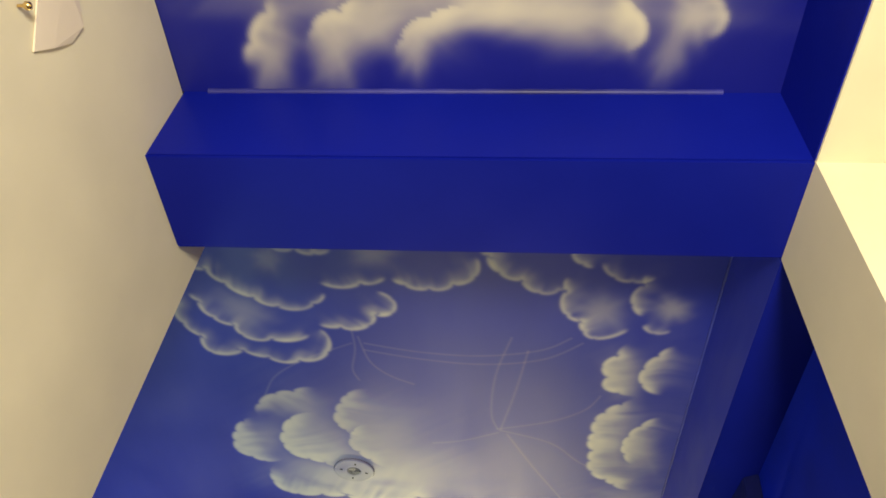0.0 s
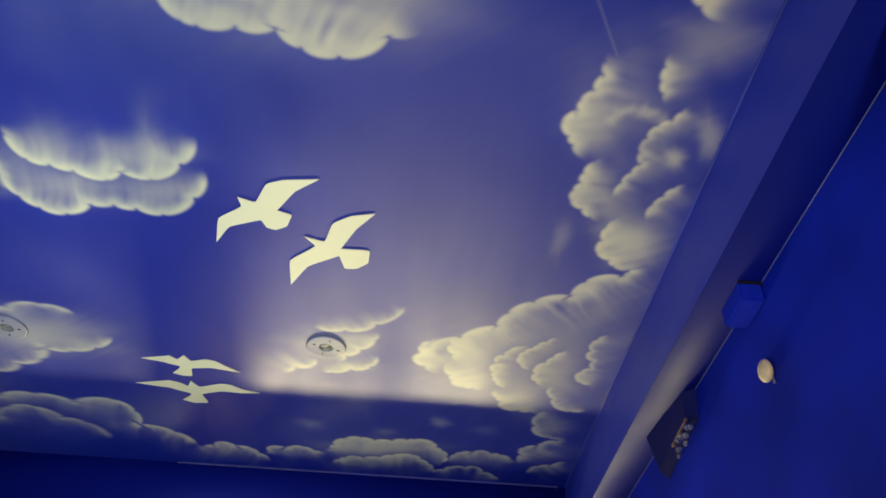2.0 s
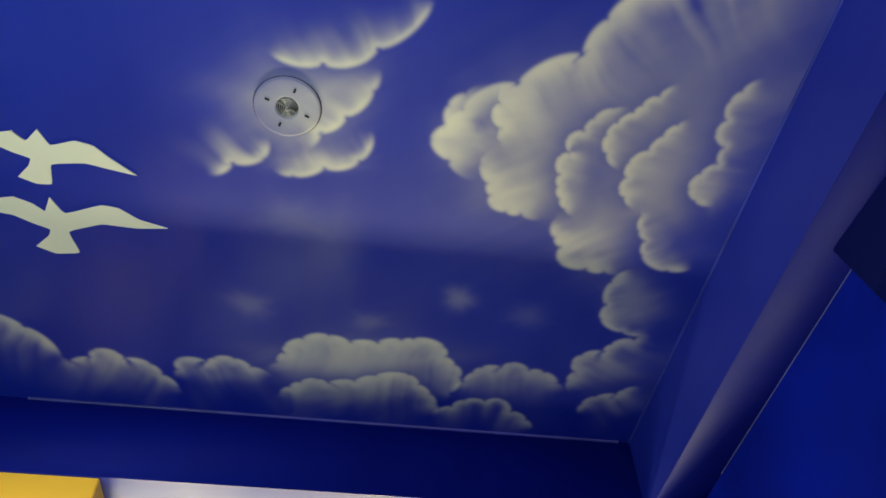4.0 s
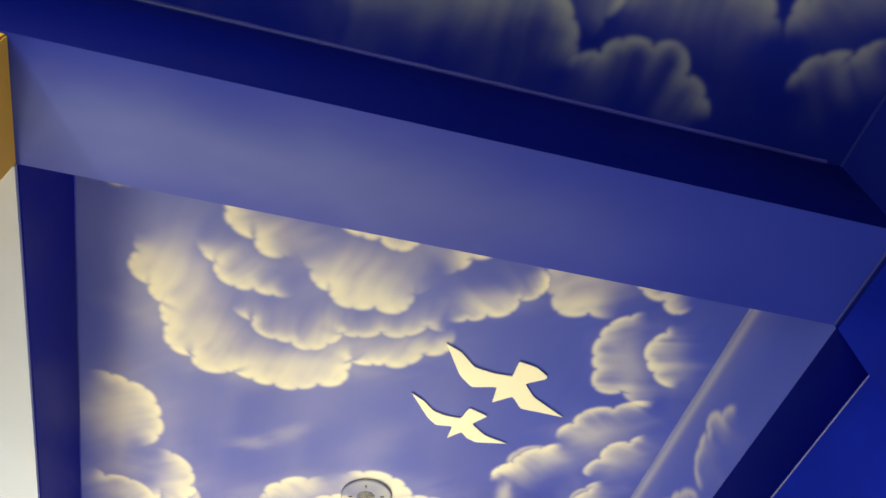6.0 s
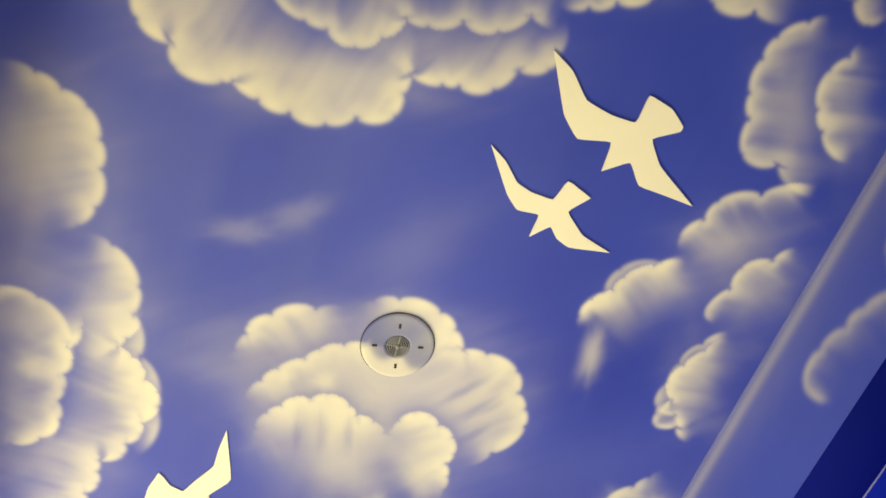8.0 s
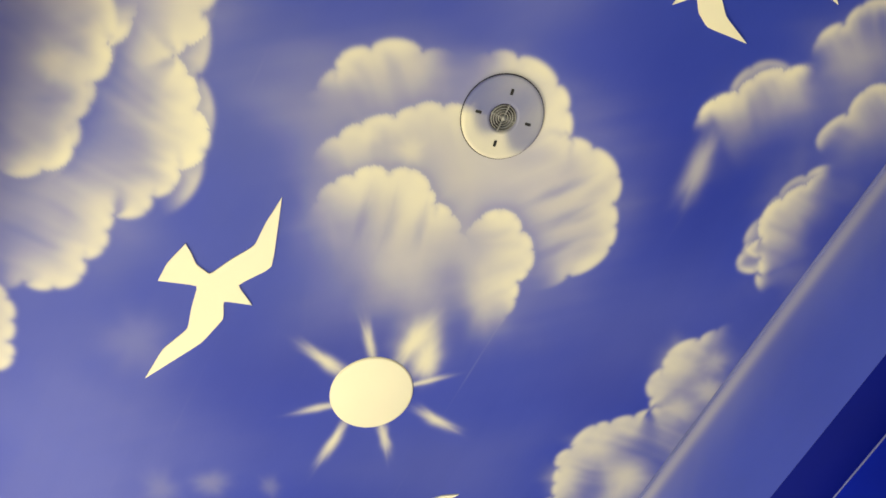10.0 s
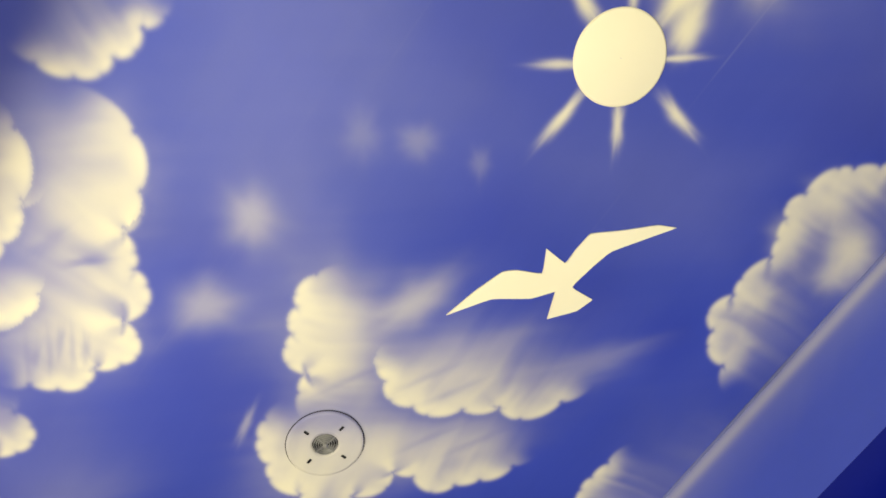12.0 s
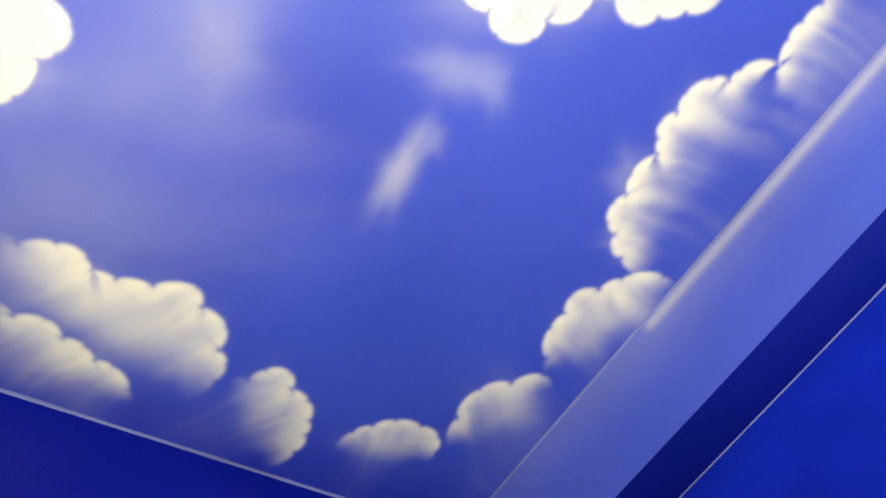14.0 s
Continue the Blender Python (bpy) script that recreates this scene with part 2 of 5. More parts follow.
        full = 1 - 0.16 * (0.5 + 0.5 * wave(length / 0.11 + 40, self.seed + 9))
        lean = nor.mean(0) / (np.linalg.norm(nor.mean(0)) + 1e-9)
        reach = 3.3 * depth + 0.02
        rows, cols = self.window(pts[:, 0].min() - reach, pts[:, 0].max() + reach, pts[:, 1].min() - reach, pts[:, 1].max() + reach)
        us, vs = self.us[cols], self.vs[rows]
        grid = abs(self.us[-1] - self.us[-2])
        if not len(us) or not len(vs):
            return
        px, py = pts.astype(np.float32).T
        traits = np.stack((tail, full, crown, puffed), -1).astype(np.float32)
        cover, under, away, gate = np.zeros((4, len(vs), len(us)), np.float32)
        for k in range(0, len(vs), 24):
            u, v = np.meshgrid(us, vs[k : k + 24])
            far = (u[..., None] - px) ** 2 + (v[..., None] - py) ** 2
            n = far.argmin(-1)
            least = np.take_along_axis(far, n[..., None], -1) + 1e-9
            d = np.sqrt(least[..., 0])
            side = (u - px[n]) * nor[n, 0] + (v - py[n]) * nor[n, 1]
            # what holds along the edge is blended inwards, so that no seam shows where two stretches meet
            share = (least / (far + 1e-9)) ** 3
            own = np.stack((u, v), -1) @ nor.T.astype(np.float32) - (px * nor[:, 0] + py * nor[:, 1]).astype(np.float32)
            whole = share.sum(-1)
            held, rich, round_, plump = np.moveaxis(share @ traits, -1, 0) / whole
            inside = (share * (own < 0)).sum(-1) / whole
            near = (crown[n] > 0.25) & (d < 0.015)
            d = np.where(near, np.abs(side), d) * np.where(side < 0, 1, -1)
            bent = 0.018 * clumps(u / 0.11, v / 0.11, self.seed + 2)
            across = u * lean[1] - v * lean[0] + bent
            fold = 0.75 * wave(across / 0.040 + 900, self.seed) + 0.45 * wave(across / 0.017 + 900, self.seed + 3)
            x = d / (depth * plump * (1 + 0.38 * fold))
            body = (0.66 / (1 + np.exp(np.clip((x - 0.44) / 0.15, -30, 30))) + 0.36 * np.exp(-((x / 1.6) ** 2))) * held ** 1.6
            body *= np.clip((3.2 - d / depth) / 1.4, 0, 1) * rich
            body *= 1 - 0.20 * (1 - round_) * np.exp(-((d / (0.55 * depth) - 0.35) ** 2))
            edge = 1 / (1 + np.exp(np.clip((0.003 - d) / 0.0021, -30, 30)))
            gate[k : k + 24] = np.where(np.abs(d) < 0.006, 1, np.clip((inside - 0.5) * 2.4, 0, 1))
            cover[k : k + 24] = body * edge * gate[k : k + 24]
            away[k : k + 24] = d / depth
            under[k : k + 24] = np.where(d > 0, 0, np.exp(d / 0.036)) * held * np.clip((0.5 - inside) * 2.4, 0, 1)
        r = max(1, int(0.22 * depth / grid))
        within = ((away > 0) & (gate > 0)).astype(np.float32)
        calm = smooth(cover * within, r) / (smooth(within, r) + 0.05)
        mix = np.clip(away * 1.9 - 0.45, 0, 1)
        u, v = np.meshgrid(us, vs)
        blotch = clumps(u / 0.10, v / 0.10, self.seed) + 0.5 * clumps(u / 0.042, v / 0.042, self.seed + 1)
        across = u * lean[1] - v * lean[0] + 0.018 * clumps(u / 0.11, v / 0.11, self.seed + 2)
        fold = wave(across / 0.034 + 900, self.seed + 4) + 0.5 * wave(across / 0.015 + 900, self.seed + 5)
        fade = np.clip((away - 0.12) / 0.7, 0, 1)
        fade = fade * fade * (3 - 2 * fade)
        cover = (cover * (1 - mix) + calm * mix) * (1 - fade * (0.14 + 0.26 * blotch + 0.46 * fold))
        cover = np.clip(cover, 0, 1) * gate
        for axis in (0, 1):
            cover = 0.5 * cover + 0.25 * (np.roll(cover, 1, axis) + np.roll(cover, -1, axis))
        self.lay(rows, cols, shade * under, self.base)
        self.lay(rows, cols, alpha * cover, tone)

    def stroke(self, line, width, alpha, tone=WHITE, taper=True):
        """A thin brush line along a few points."""
        line = np.array(line)
        k = np.linspace(0, len(line) - 1, 40 * len(line))
        i = np.minimum(k.astype(int), len(line) - 2)
        pts = line[i] + (line[i + 1] - line[i]) * (k - i)[:, None]
        for _ in range(600):
            pts[1:-1] = 0.25 * pts[:-2] + 0.5 * pts[1:-1] + 0.25 * pts[2:]
        wide = width * (np.sin(np.linspace(0.05, 1, len(pts)) * math.pi / 2 + (math.pi / 2 if taper else 0)) if taper else np.ones(len(pts)))
        wide = np.maximum(wide, 0.0015)
        reach = 3 * width + 0.01
        rows, cols = self.window(pts[:, 0].min() - reach, pts[:, 0].max() + reach, pts[:, 1].min() - reach, pts[:, 1].max() + reach)
        us, vs = self.us[cols], self.vs[rows]
        if not len(us) or not len(vs):
            return
        for k in range(0, len(vs), 24):
            u, v = np.meshgrid(us, vs[k : k + 24])
            far = (u[..., None] - pts[:, 0]) ** 2 + (v[..., None] - pts[:, 1]) ** 2
            n = far.argmin(-1)
            d2 = np.take_along_axis(far, n[..., None], -1)[..., 0]
            top = rows.start + k
            self.lay(slice(top, top + len(v)), cols, alpha * np.exp(-d2 / wide[n] ** 2), tone)

    def at(self, u, v):
        i = np.clip(np.searchsorted(self.us, u), 0, len(self.us) - 1)
        j = np.clip(np.searchsorted(self.vs, v), 0, len(self.vs) - 1)
        return self.colour[j, i]

    def sheet(self, name, place, slab, mat):
        """The painted grid as a mesh, with the solid slab that it covers."""
        nu, nv = len(self.us), len(self.vs)
        u, v = np.meshgrid(self.us, self.vs)
        grid = place(u.ravel(), v.ravel())
        k = (np.arange(nv - 1)[:, None] * nu + np.arange(nu - 1)).ravel()
        quads = np.stack((k, k + nu, k + nu + 1, k + 1), -1)
        x0, x1, y0, y1, z0, z1 = slab
        corners = np.array([(x, y, z) for z in (z0, z1) for y in (y0, y1) for x in (x0, x1)])
        sides = np.array(((0, 2, 3, 1), (4, 5, 7, 6), (0, 1, 5, 4), (2, 6, 7, 3), (0, 4, 6, 2), (1, 3, 7, 5))) + nu * nv
        verts, faces = np.r_[grid, corners].astype(np.float32), np.r_[quads, sides].astype(np.int32)
        me = bpy.data.meshes.new(name)
        me.vertices.add(len(verts))
        me.vertices.foreach_set("co", verts.ravel())
        me.loops.add(faces.size)
        me.loops.foreach_set("vertex_index", faces.ravel())
        me.polygons.add(len(faces))
        me.polygons.foreach_set("loop_start", np.arange(0, faces.size, 4, dtype=np.int32))
        slot = np.zeros(len(faces), np.int32)
        slot[len(quads):] = 1
        me.materials.append(mat)
        # soffit and beam slabs take the navy with shade in its colour
        me.materials.append(shaded_navy if "soffit" in name or "beam" in name else navy_paint)
        me.polygons.foreach_set("material_index", slot)
        me.update(calc_edges=True)
        layer = me.color_attributes.new("mural", "FLOAT_COLOR", "POINT")
        rgba = np.ones((len(verts), 4), np.float32)
        rgba[: nu * nv, :3] = self.colour.reshape(-1, 3)
        layer.data.foreach_set("color", rgba.ravel())
        return new(name, me)


def steps(a, b, d):
    return np.linspace(a, b, int(round((b - a) / d)) + 1)


sky_passage = Canvas(steps(LEFT, FACE, 0.008), steps(0.2, B1[0], 0.008), (0.005, 0.009, 0.27))
sky_hall = Canvas(np.r_[steps(-3.0, -1.4, 0.016)[:-1], steps(-1.4, FACE, 0.005)], steps(B1[1], B2[0], 0.005), HALL_SKY)
sky_gallery = Canvas(steps(BAY, FACE, 0.0042), steps(B2[1], END, 0.0042), SKY)
# soffit faces: the light they catch is part of the base colour
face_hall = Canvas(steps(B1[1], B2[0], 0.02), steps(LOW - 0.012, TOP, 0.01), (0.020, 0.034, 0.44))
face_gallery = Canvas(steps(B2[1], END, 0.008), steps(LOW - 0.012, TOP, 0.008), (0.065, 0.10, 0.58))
beam_under = Canvas(steps(-3.0, FACE, 0.015), steps(B2[0], B2[1], 0.01), (0.016, 0.032, 0.40))
# broad paler and deeper drifts of blue
for sky, drifts in ((sky_hall, 26), (sky_gallery, 26)):
    rng = np.random.default_rng(drifts)
    for _ in range(drifts):
        u, v = rng.uniform(sky.us[0], sky.us[-1]), rng.uniform(sky.vs[0], sky.vs[-1])
        r, turn = rng.uniform(0.15, 0.5), rng.uniform(0, 3.1)
        sky.puff((u, v), (r * math.cos(turn), r * math.sin(turn)), (-0.5 * r * math.sin(turn), 0.5 * r * math.cos(turn)), rng.uniform(0.03, 0.10) * (0.2 if sky is sky_hall else 0.7))
        sky.puff((v * 0 + u + 0.3, v - 0.4), (0.6 * r, 0), (0, 0.5 * r), 0.18, NAVY)
# the banks at the rooms' ends stand on deep blue
for x in np.arange(-0.9, 1.3, 0.25):
    sky_gallery.puff((x, END), (0.3, 0), (0, 0.16), 0.45, NAVY)
    sky_hall.puff((x, B2[0]), (0.3, 0), (0, 0.2), 0.3, NAVY)
# soft bodies and wisps
sky_passage.puff((0.373, 1.213), (0.482, 0.004), (-0.000, 0.063), 0.54)
sky_passage.puff((-0.216, 1.358), (0.052, 0.000), (-0.022, 0.112), 0.40)
sky_passage.puff((-0.035, 1.332), (0.057, 0.000), (-0.016, 0.117), 0.43)
sky_passage.puff((0.082, 1.274), (0.108, 0.001), (-0.007, 0.067), 0.50)
sky_passage.puff((0.193, 1.342), (0.040, 0.008), (-0.016, 0.072), 0.36)
sky_passage.puff((0.267, 1.259), (0.072, -0.027), (0.012, 0.040), 0.43)
sky_passage.puff((0.418, 1.244), (0.104, 0.001), (0.000, 0.048), 0.43)
sky_passage.puff((0.613, 1.261), (0.133, 0.001), (0.005, 0.068), 0.43)
sky_passage.puff((0.762, 1.278), (0.047, 0.000), (0.009, 0.072), 0.50)
sky_passage.puff((0.939, 1.247), (0.057, 0.000), (0.011, 0.063), 0.50)
sky_passage.puff((0.890, 1.343), (0.038, 0.018), (-0.024, 0.093), 0.29)
# scalloped edges
sky_passage.rim([(-0.286, 1.420), (-0.269, 1.323), (-0.207, 1.232), (-0.164, 1.170)], 0.080, 0.95)
sky_passage.rim([(0.680, 1.192), (0.778, 1.231), (0.815, 1.319), (0.733, 1.348)], 0.080, 0.95)
sky_passage.rim([(0.923, 1.194), (1.008, 1.232), (1.018, 1.279), (0.952, 1.319)], 0.060, 0.80)
sky_passage.rim([(-0.101, 1.349), (-0.088, 1.282), (-0.006, 1.234), (0.089, 1.203)], 0.070, 0.70)
sky_passage.rim([(0.143, 1.385), (0.156, 1.316), (0.237, 1.251), (0.343, 1.236)], 0.060, 0.60)
# soft bodies and wisps
sky_hall.puff((0.808, 2.378), (0.079, -0.003), (0.013, 0.087), 0.30)
sky_hall.puff((1.053, 2.359), (0.055, -0.002), (0.013, 0.059), 0.36)
sky_hall.puff((-0.531, 2.414), (0.084, 0.065), (-0.051, 0.070), 0.24)
sky_hall.puff((-0.010, 2.114), (0.072, 0.000), (-0.006, 0.057), 0.24)
sky_hall.puff((-0.383, 2.148), (0.046, 0.000), (-0.013, 0.059), 0.21)
sky_hall.puff((0.932, 2.741), (0.078, -0.003), (0.027, 0.131), 0.36)
sky_hall.puff((0.991, 3.227), (0.100, -0.005), (0.040, 0.206), 0.24)
sky_hall.puff((-0.228, 3.287), (0.351, 0.070), (-0.091, 0.350), 0.17)
sky_hall.puff((-0.037, 3.558), (0.337, 0.025), (-0.024, 0.175), 0.21)
sky_hall.puff((0.891, 3.937), (0.113, -0.115), (0.171, 0.226), 0.15)
sky_hall.puff((1.034, 4.478), (0.128, -0.014), (0.052, 0.198), 0.15)
sky_hall.puff((0.793, 5.428), (0.341, -0.228), (0.093, 0.293), 0.24)
sky_hall.puff((-1.630, 5.540), (0.320, 0.010), (-0.059, 0.155), 0.42)
sky_hall.puff((-1.746, 4.078), (0.109, -0.007), (-0.060, 0.135), 0.30)
sky_hall.puff((-2.476, 6.077), (0.358, -0.043), (-0.086, 0.205), 0.36)
sky_hall.puff((-0.190, 5.458), (0.161, -0.024), (0.007, 0.130), 0.45)
sky_hall.puff((-0.133, 5.651), (0.109, -0.016), (0.002, 0.032), 0.30)
sky_hall.puff((0.023, 6.533), (0.291, -0.037), (0.015, 0.111), 0.30)
sky_hall.puff((0.451, 5.580), (0.135, -0.022), (0.042, 0.150), 0.21)
sky_hall.puff((0.754, 5.762), (0.129, -0.021), (0.062, 0.171), 0.15)
sky_hall.puff((0.974, 6.085), (0.089, -0.014), (0.039, 0.101), 0.24)
sky_hall.puff((0.936, 5.586), (0.108, -0.018), (0.052, 0.119), 0.18)
sky_hall.puff((-0.205, 5.879), (0.092, 0.024), (-0.017, 0.074), 0.08)
sky_hall.puff((-0.070, 5.952), (0.081, -0.013), (0.014, 0.140), 0.07)
sky_hall.puff((0.376, 6.156), (0.046, -0.007), (0.011, 0.049), 0.20)
sky_hall.puff((-0.346, 6.270), (0.066, 0.021), (-0.012, 0.049), 0.13)
sky_hall.puff((0.075, 6.309), (0.063, -0.010), (0.006, 0.043), 0.12)
sky_hall.puff((0.629, 6.210), (0.063, -0.010), (0.015, 0.051), 0.07)
sky_hall.puff((-0.192, 6.093), (0.133, -0.021), (0.008, 0.129), 0.04)
sky_hall.puff((0.776, 4.005), (0.087, -0.009), (0.031, 0.131), 0.24)
sky_hall.puff((0.964, 4.540), (0.081, -0.009), (0.037, 0.150), 0.32)
sky_hall.puff((0.852, 4.330), (0.067, -0.008), (0.024, 0.105), 0.24)
sky_hall.puff((1.159, 4.019), (0.039, -0.004), (0.031, 0.088), 0.32)
sky_hall.puff((1.069, 4.619), (0.083, -0.010), (0.025, 0.092), 0.24)
sky_hall.puff((0.752, 4.580), (0.034, 0.012), (-0.007, 0.111), 0.15)
sky_hall.puff((0.300, 5.512), (0.075, -0.012), (0.020, 0.090), 0.32)
sky_hall.puff((0.437, 5.442), (0.103, -0.016), (0.030, 0.111), 0.28)
sky_hall.puff((0.499, 5.673), (0.095, -0.015), (0.022, 0.081), 0.28)
sky_hall.puff((0.758, 5.849), (0.084, -0.013), (0.034, 0.102), 0.24)
sky_hall.puff((0.925, 5.683), (0.098, -0.015), (0.045, 0.113), 0.14)
sky_hall.puff((1.076, 5.593), (0.048, -0.007), (0.028, 0.062), 0.21)
sky_hall.puff((-0.377, 3.469), (0.240, -0.013), (-0.031, 0.192), 0.22)
sky_hall.puff((-0.172, 3.582), (0.290, -0.016), (-0.016, 0.151), 0.22)
sky_hall.puff((-0.396, 3.215), (0.143, -0.006), (-0.030, 0.168), 0.17)
sky_hall.puff((-0.093, 3.228), (0.142, -0.007), (-0.025, 0.257), 0.13)
sky_hall.puff((-0.609, 3.252), (0.115, -0.006), (-0.030, 0.127), 0.17)
sky_hall.puff((-0.435, 3.005), (0.116, -0.004), (-0.017, 0.085), 0.17)
sky_hall.puff((0.935, 3.180), (0.057, -0.003), (0.031, 0.160), 0.21)
sky_hall.puff((1.067, 3.252), (0.058, -0.003), (0.031, 0.138), 0.17)
sky_hall.puff((1.046, 3.641), (0.129, -0.007), (0.020, 0.101), 0.24)
sky_hall.puff((-1.225, 4.318), (0.147, -0.015), (-0.034, 0.102), 0.28)
sky_hall.puff((-0.856, 4.307), (0.167, -0.017), (-0.022, 0.093), 0.28)
sky_hall.puff((-1.130, 4.479), (0.240, -0.025), (-0.026, 0.089), 0.32)
sky_hall.puff((-0.788, 4.473), (0.109, -0.012), (-0.016, 0.079), 0.28)
sky_hall.puff((0.020, 6.518), (0.156, -0.035), (0.017, 0.077), 0.28)
sky_hall.puff((0.194, 6.495), (0.086, -0.020), (0.022, 0.077), 0.24)
sky_hall.puff((0.044, 6.695), (0.179, -0.039), (0.013, 0.060), 0.17)
sky_hall.puff((-0.858, 6.683), (0.096, -0.021), (-0.004, 0.072), 0.14)
sky_hall.puff((-0.456, 6.640), (0.085, -0.019), (0.004, 0.056), 0.14)
sky_hall.puff((0.613, 6.569), (0.091, -0.020), (0.027, 0.066), 0.14)
sky_hall.puff((1.005, 6.447), (0.091, -0.020), (0.035, 0.063), 0.14)
# scalloped edges
sky_hall.rim([(-0.259, 2.506), (-0.236, 2.650), (-0.357, 2.707), (-0.487, 2.692), (-0.580, 2.652), (-0.717, 2.671), (-0.731, 2.576), (-0.787, 2.502), (-0.786, 2.389), (-0.805, 2.294)], 0.032, 0.90)
sky_hall.rim([(-0.022, 2.301), (0.046, 2.340), (0.041, 2.416), (-0.026, 2.429), (-0.054, 2.487), (-0.166, 2.502), (-0.259, 2.483)], 0.030, 0.90)
sky_hall.rim([(-0.288, 2.542), (-0.453, 2.580), (-0.567, 2.560), (-0.583, 2.506), (-0.659, 2.463), (-0.694, 2.375), (-0.721, 2.323)], 0.030, 0.90)
sky_hall.rim([(-0.203, 2.306), (-0.251, 2.376), (-0.394, 2.393), (-0.477, 2.347), (-0.569, 2.277), (-0.623, 2.208), (-0.721, 2.153)], 0.030, 0.90)
sky_hall.rim([(0.038, 2.223), (-0.063, 2.265), (-0.222, 2.256)], 0.030, 0.90)
sky_hall.rim([(0.349, 2.116), (0.350, 2.220), (0.272, 2.261), (0.184, 2.284), (0.096, 2.267), (0.043, 2.229)], 0.030, 0.90)
sky_hall.rim([(0.682, 2.254), (0.647, 2.279), (0.574, 2.291), (0.515, 2.231), (0.432, 2.195), (0.395, 2.115), (0.359, 2.088)], 0.030, 0.90)
sky_hall.rim([(0.920, 2.461), (0.794, 2.530), (0.748, 2.490), (0.735, 2.435), (0.681, 2.404), (0.672, 2.279), (0.680, 2.200)], 0.032, 0.90)
sky_hall.rim([(0.963, 2.405), (0.910, 2.343), (0.939, 2.241), (0.947, 2.183)], 0.030, 0.90)
sky_hall.rim([(1.074, 2.467), (1.007, 2.492), (0.957, 2.438)], 0.025, 0.80)
sky_hall.rim([(0.981, 2.196), (0.896, 2.226), (0.831, 2.207), (0.785, 2.127)], 0.030, 0.80)
sky_hall.rim([(0.771, 2.161), (0.717, 2.149), (0.680, 2.094), (0.676, 2.040)], 0.030, 0.90)
sky_hall.rim([(-0.143, 2.091), (-0.212, 2.125), (-0.281, 2.102), (-0.371, 2.091)], 0.030, 0.70)
sky_hall.rim([(0.235, 2.070), (0.181, 2.088), (0.129, 2.070)], 0.030, 0.70)
sky_hall.rim([(1.010, 2.859), (0.918, 2.851), (0.854, 2.820), (0.864, 2.754), (0.839, 2.692), (0.891, 2.624), (0.940, 2.542)], 0.090, 0.95)
sky_hall.rim([(1.109, 2.856), (1.004, 2.793), (1.000, 2.697), (1.041, 2.620), (1.115, 2.556)], 0.070, 0.95)
sky_hall.rim([(-1.252, 5.505), (-1.625, 5.657), (-1.807, 5.833), (-2.070, 5.904), (-1.974, 5.545), (-1.695, 5.340), (-1.370, 5.375)], 0.060, 0.80)
sky_hall.rim([(0.022, 5.305), (0.018, 5.395), (-0.054, 5.486), (-0.125, 5.549), (-0.182, 5.619)], 0.070, 0.95)
sky_hall.rim([(0.016, 5.508), (-0.006, 5.632), (-0.108, 5.669), (-0.201, 5.711), (-0.272, 5.680)], 0.060, 0.95)
sky_hall.rim([(-0.283, 5.569), (-0.288, 5.659), (-0.381, 5.687), (-0.472, 5.740)], 0.060, 0.95)
sky_hall.rim([(0.152, 5.097), (0.020, 5.265), (-0.125, 5.329), (-0.282, 5.303)], 0.050, 0.95)
sky_hall.rim([(-2.285, 6.376), (-2.027, 6.185), (-1.829, 6.140), (-1.636, 6.205), (-1.407, 6.149), (-1.333, 6.421), (-1.137, 6.482), (-1.038, 6.660)], 0.080, 0.80)
sky_hall.rim([(-2.429, 6.739), (-2.119, 6.438), (-1.878, 6.288), (-1.757, 6.401), (-1.641, 6.438), (-1.547, 6.633)], 0.050, 0.70)
sky_hall.rim([(1.103, 6.239), (0.987, 6.245), (0.894, 6.192), (0.893, 6.121), (0.881, 6.013), (0.955, 5.942)], 0.060, 0.85)
sky_hall.rim([(-1.627, 3.971), (-1.687, 4.067), (-1.808, 4.128), (-1.942, 4.128), (-2.086, 4.181), (-2.257, 4.157)], 0.070, 0.80)
sky_hall.rim([(-1.634, 4.146), (-1.668, 4.257), (-1.823, 4.359), (-1.997, 4.328), (-2.185, 4.401), (-2.368, 4.388)], 0.070, 0.90)
sky_hall.rim([(0.786, 4.167), (0.702, 4.097), (0.680, 4.061), (0.646, 4.001), (0.688, 3.946), (0.690, 3.905), (0.725, 3.862), (0.744, 3.797), (0.737, 3.747), (0.753, 3.699)], 0.095, 0.95)
sky_hall.rim([(0.900, 4.466), (0.840, 4.453), (0.798, 4.411), (0.747, 4.368), (0.746, 4.315), (0.765, 4.275), (0.766, 4.225), (0.795, 4.166), (0.840, 4.138)], 0.085, 0.95)
sky_hall.rim([(1.152, 4.760), (1.060, 4.748), (0.996, 4.730), (0.969, 4.694), (0.910, 4.653), (0.913, 4.576), (0.913, 4.502), (0.979, 4.438)], 0.085, 0.95)
sky_hall.rim([(0.906, 4.350), (0.913, 4.259), (0.934, 4.207), (0.960, 4.163), (0.940, 4.110), (0.948, 4.041), (0.971, 3.984), (1.013, 3.959), (1.032, 3.919), (1.063, 3.895)], 0.050, 0.95)
sky_hall.rim([(1.066, 4.456), (1.055, 4.360), (1.084, 4.312), (1.110, 4.267), (1.159, 4.239)], 0.050, 0.90)
sky_hall.rim([(0.986, 3.899), (0.951, 3.853), (0.931, 3.806), (0.928, 3.750), (0.936, 3.686)], 0.060, 0.95)
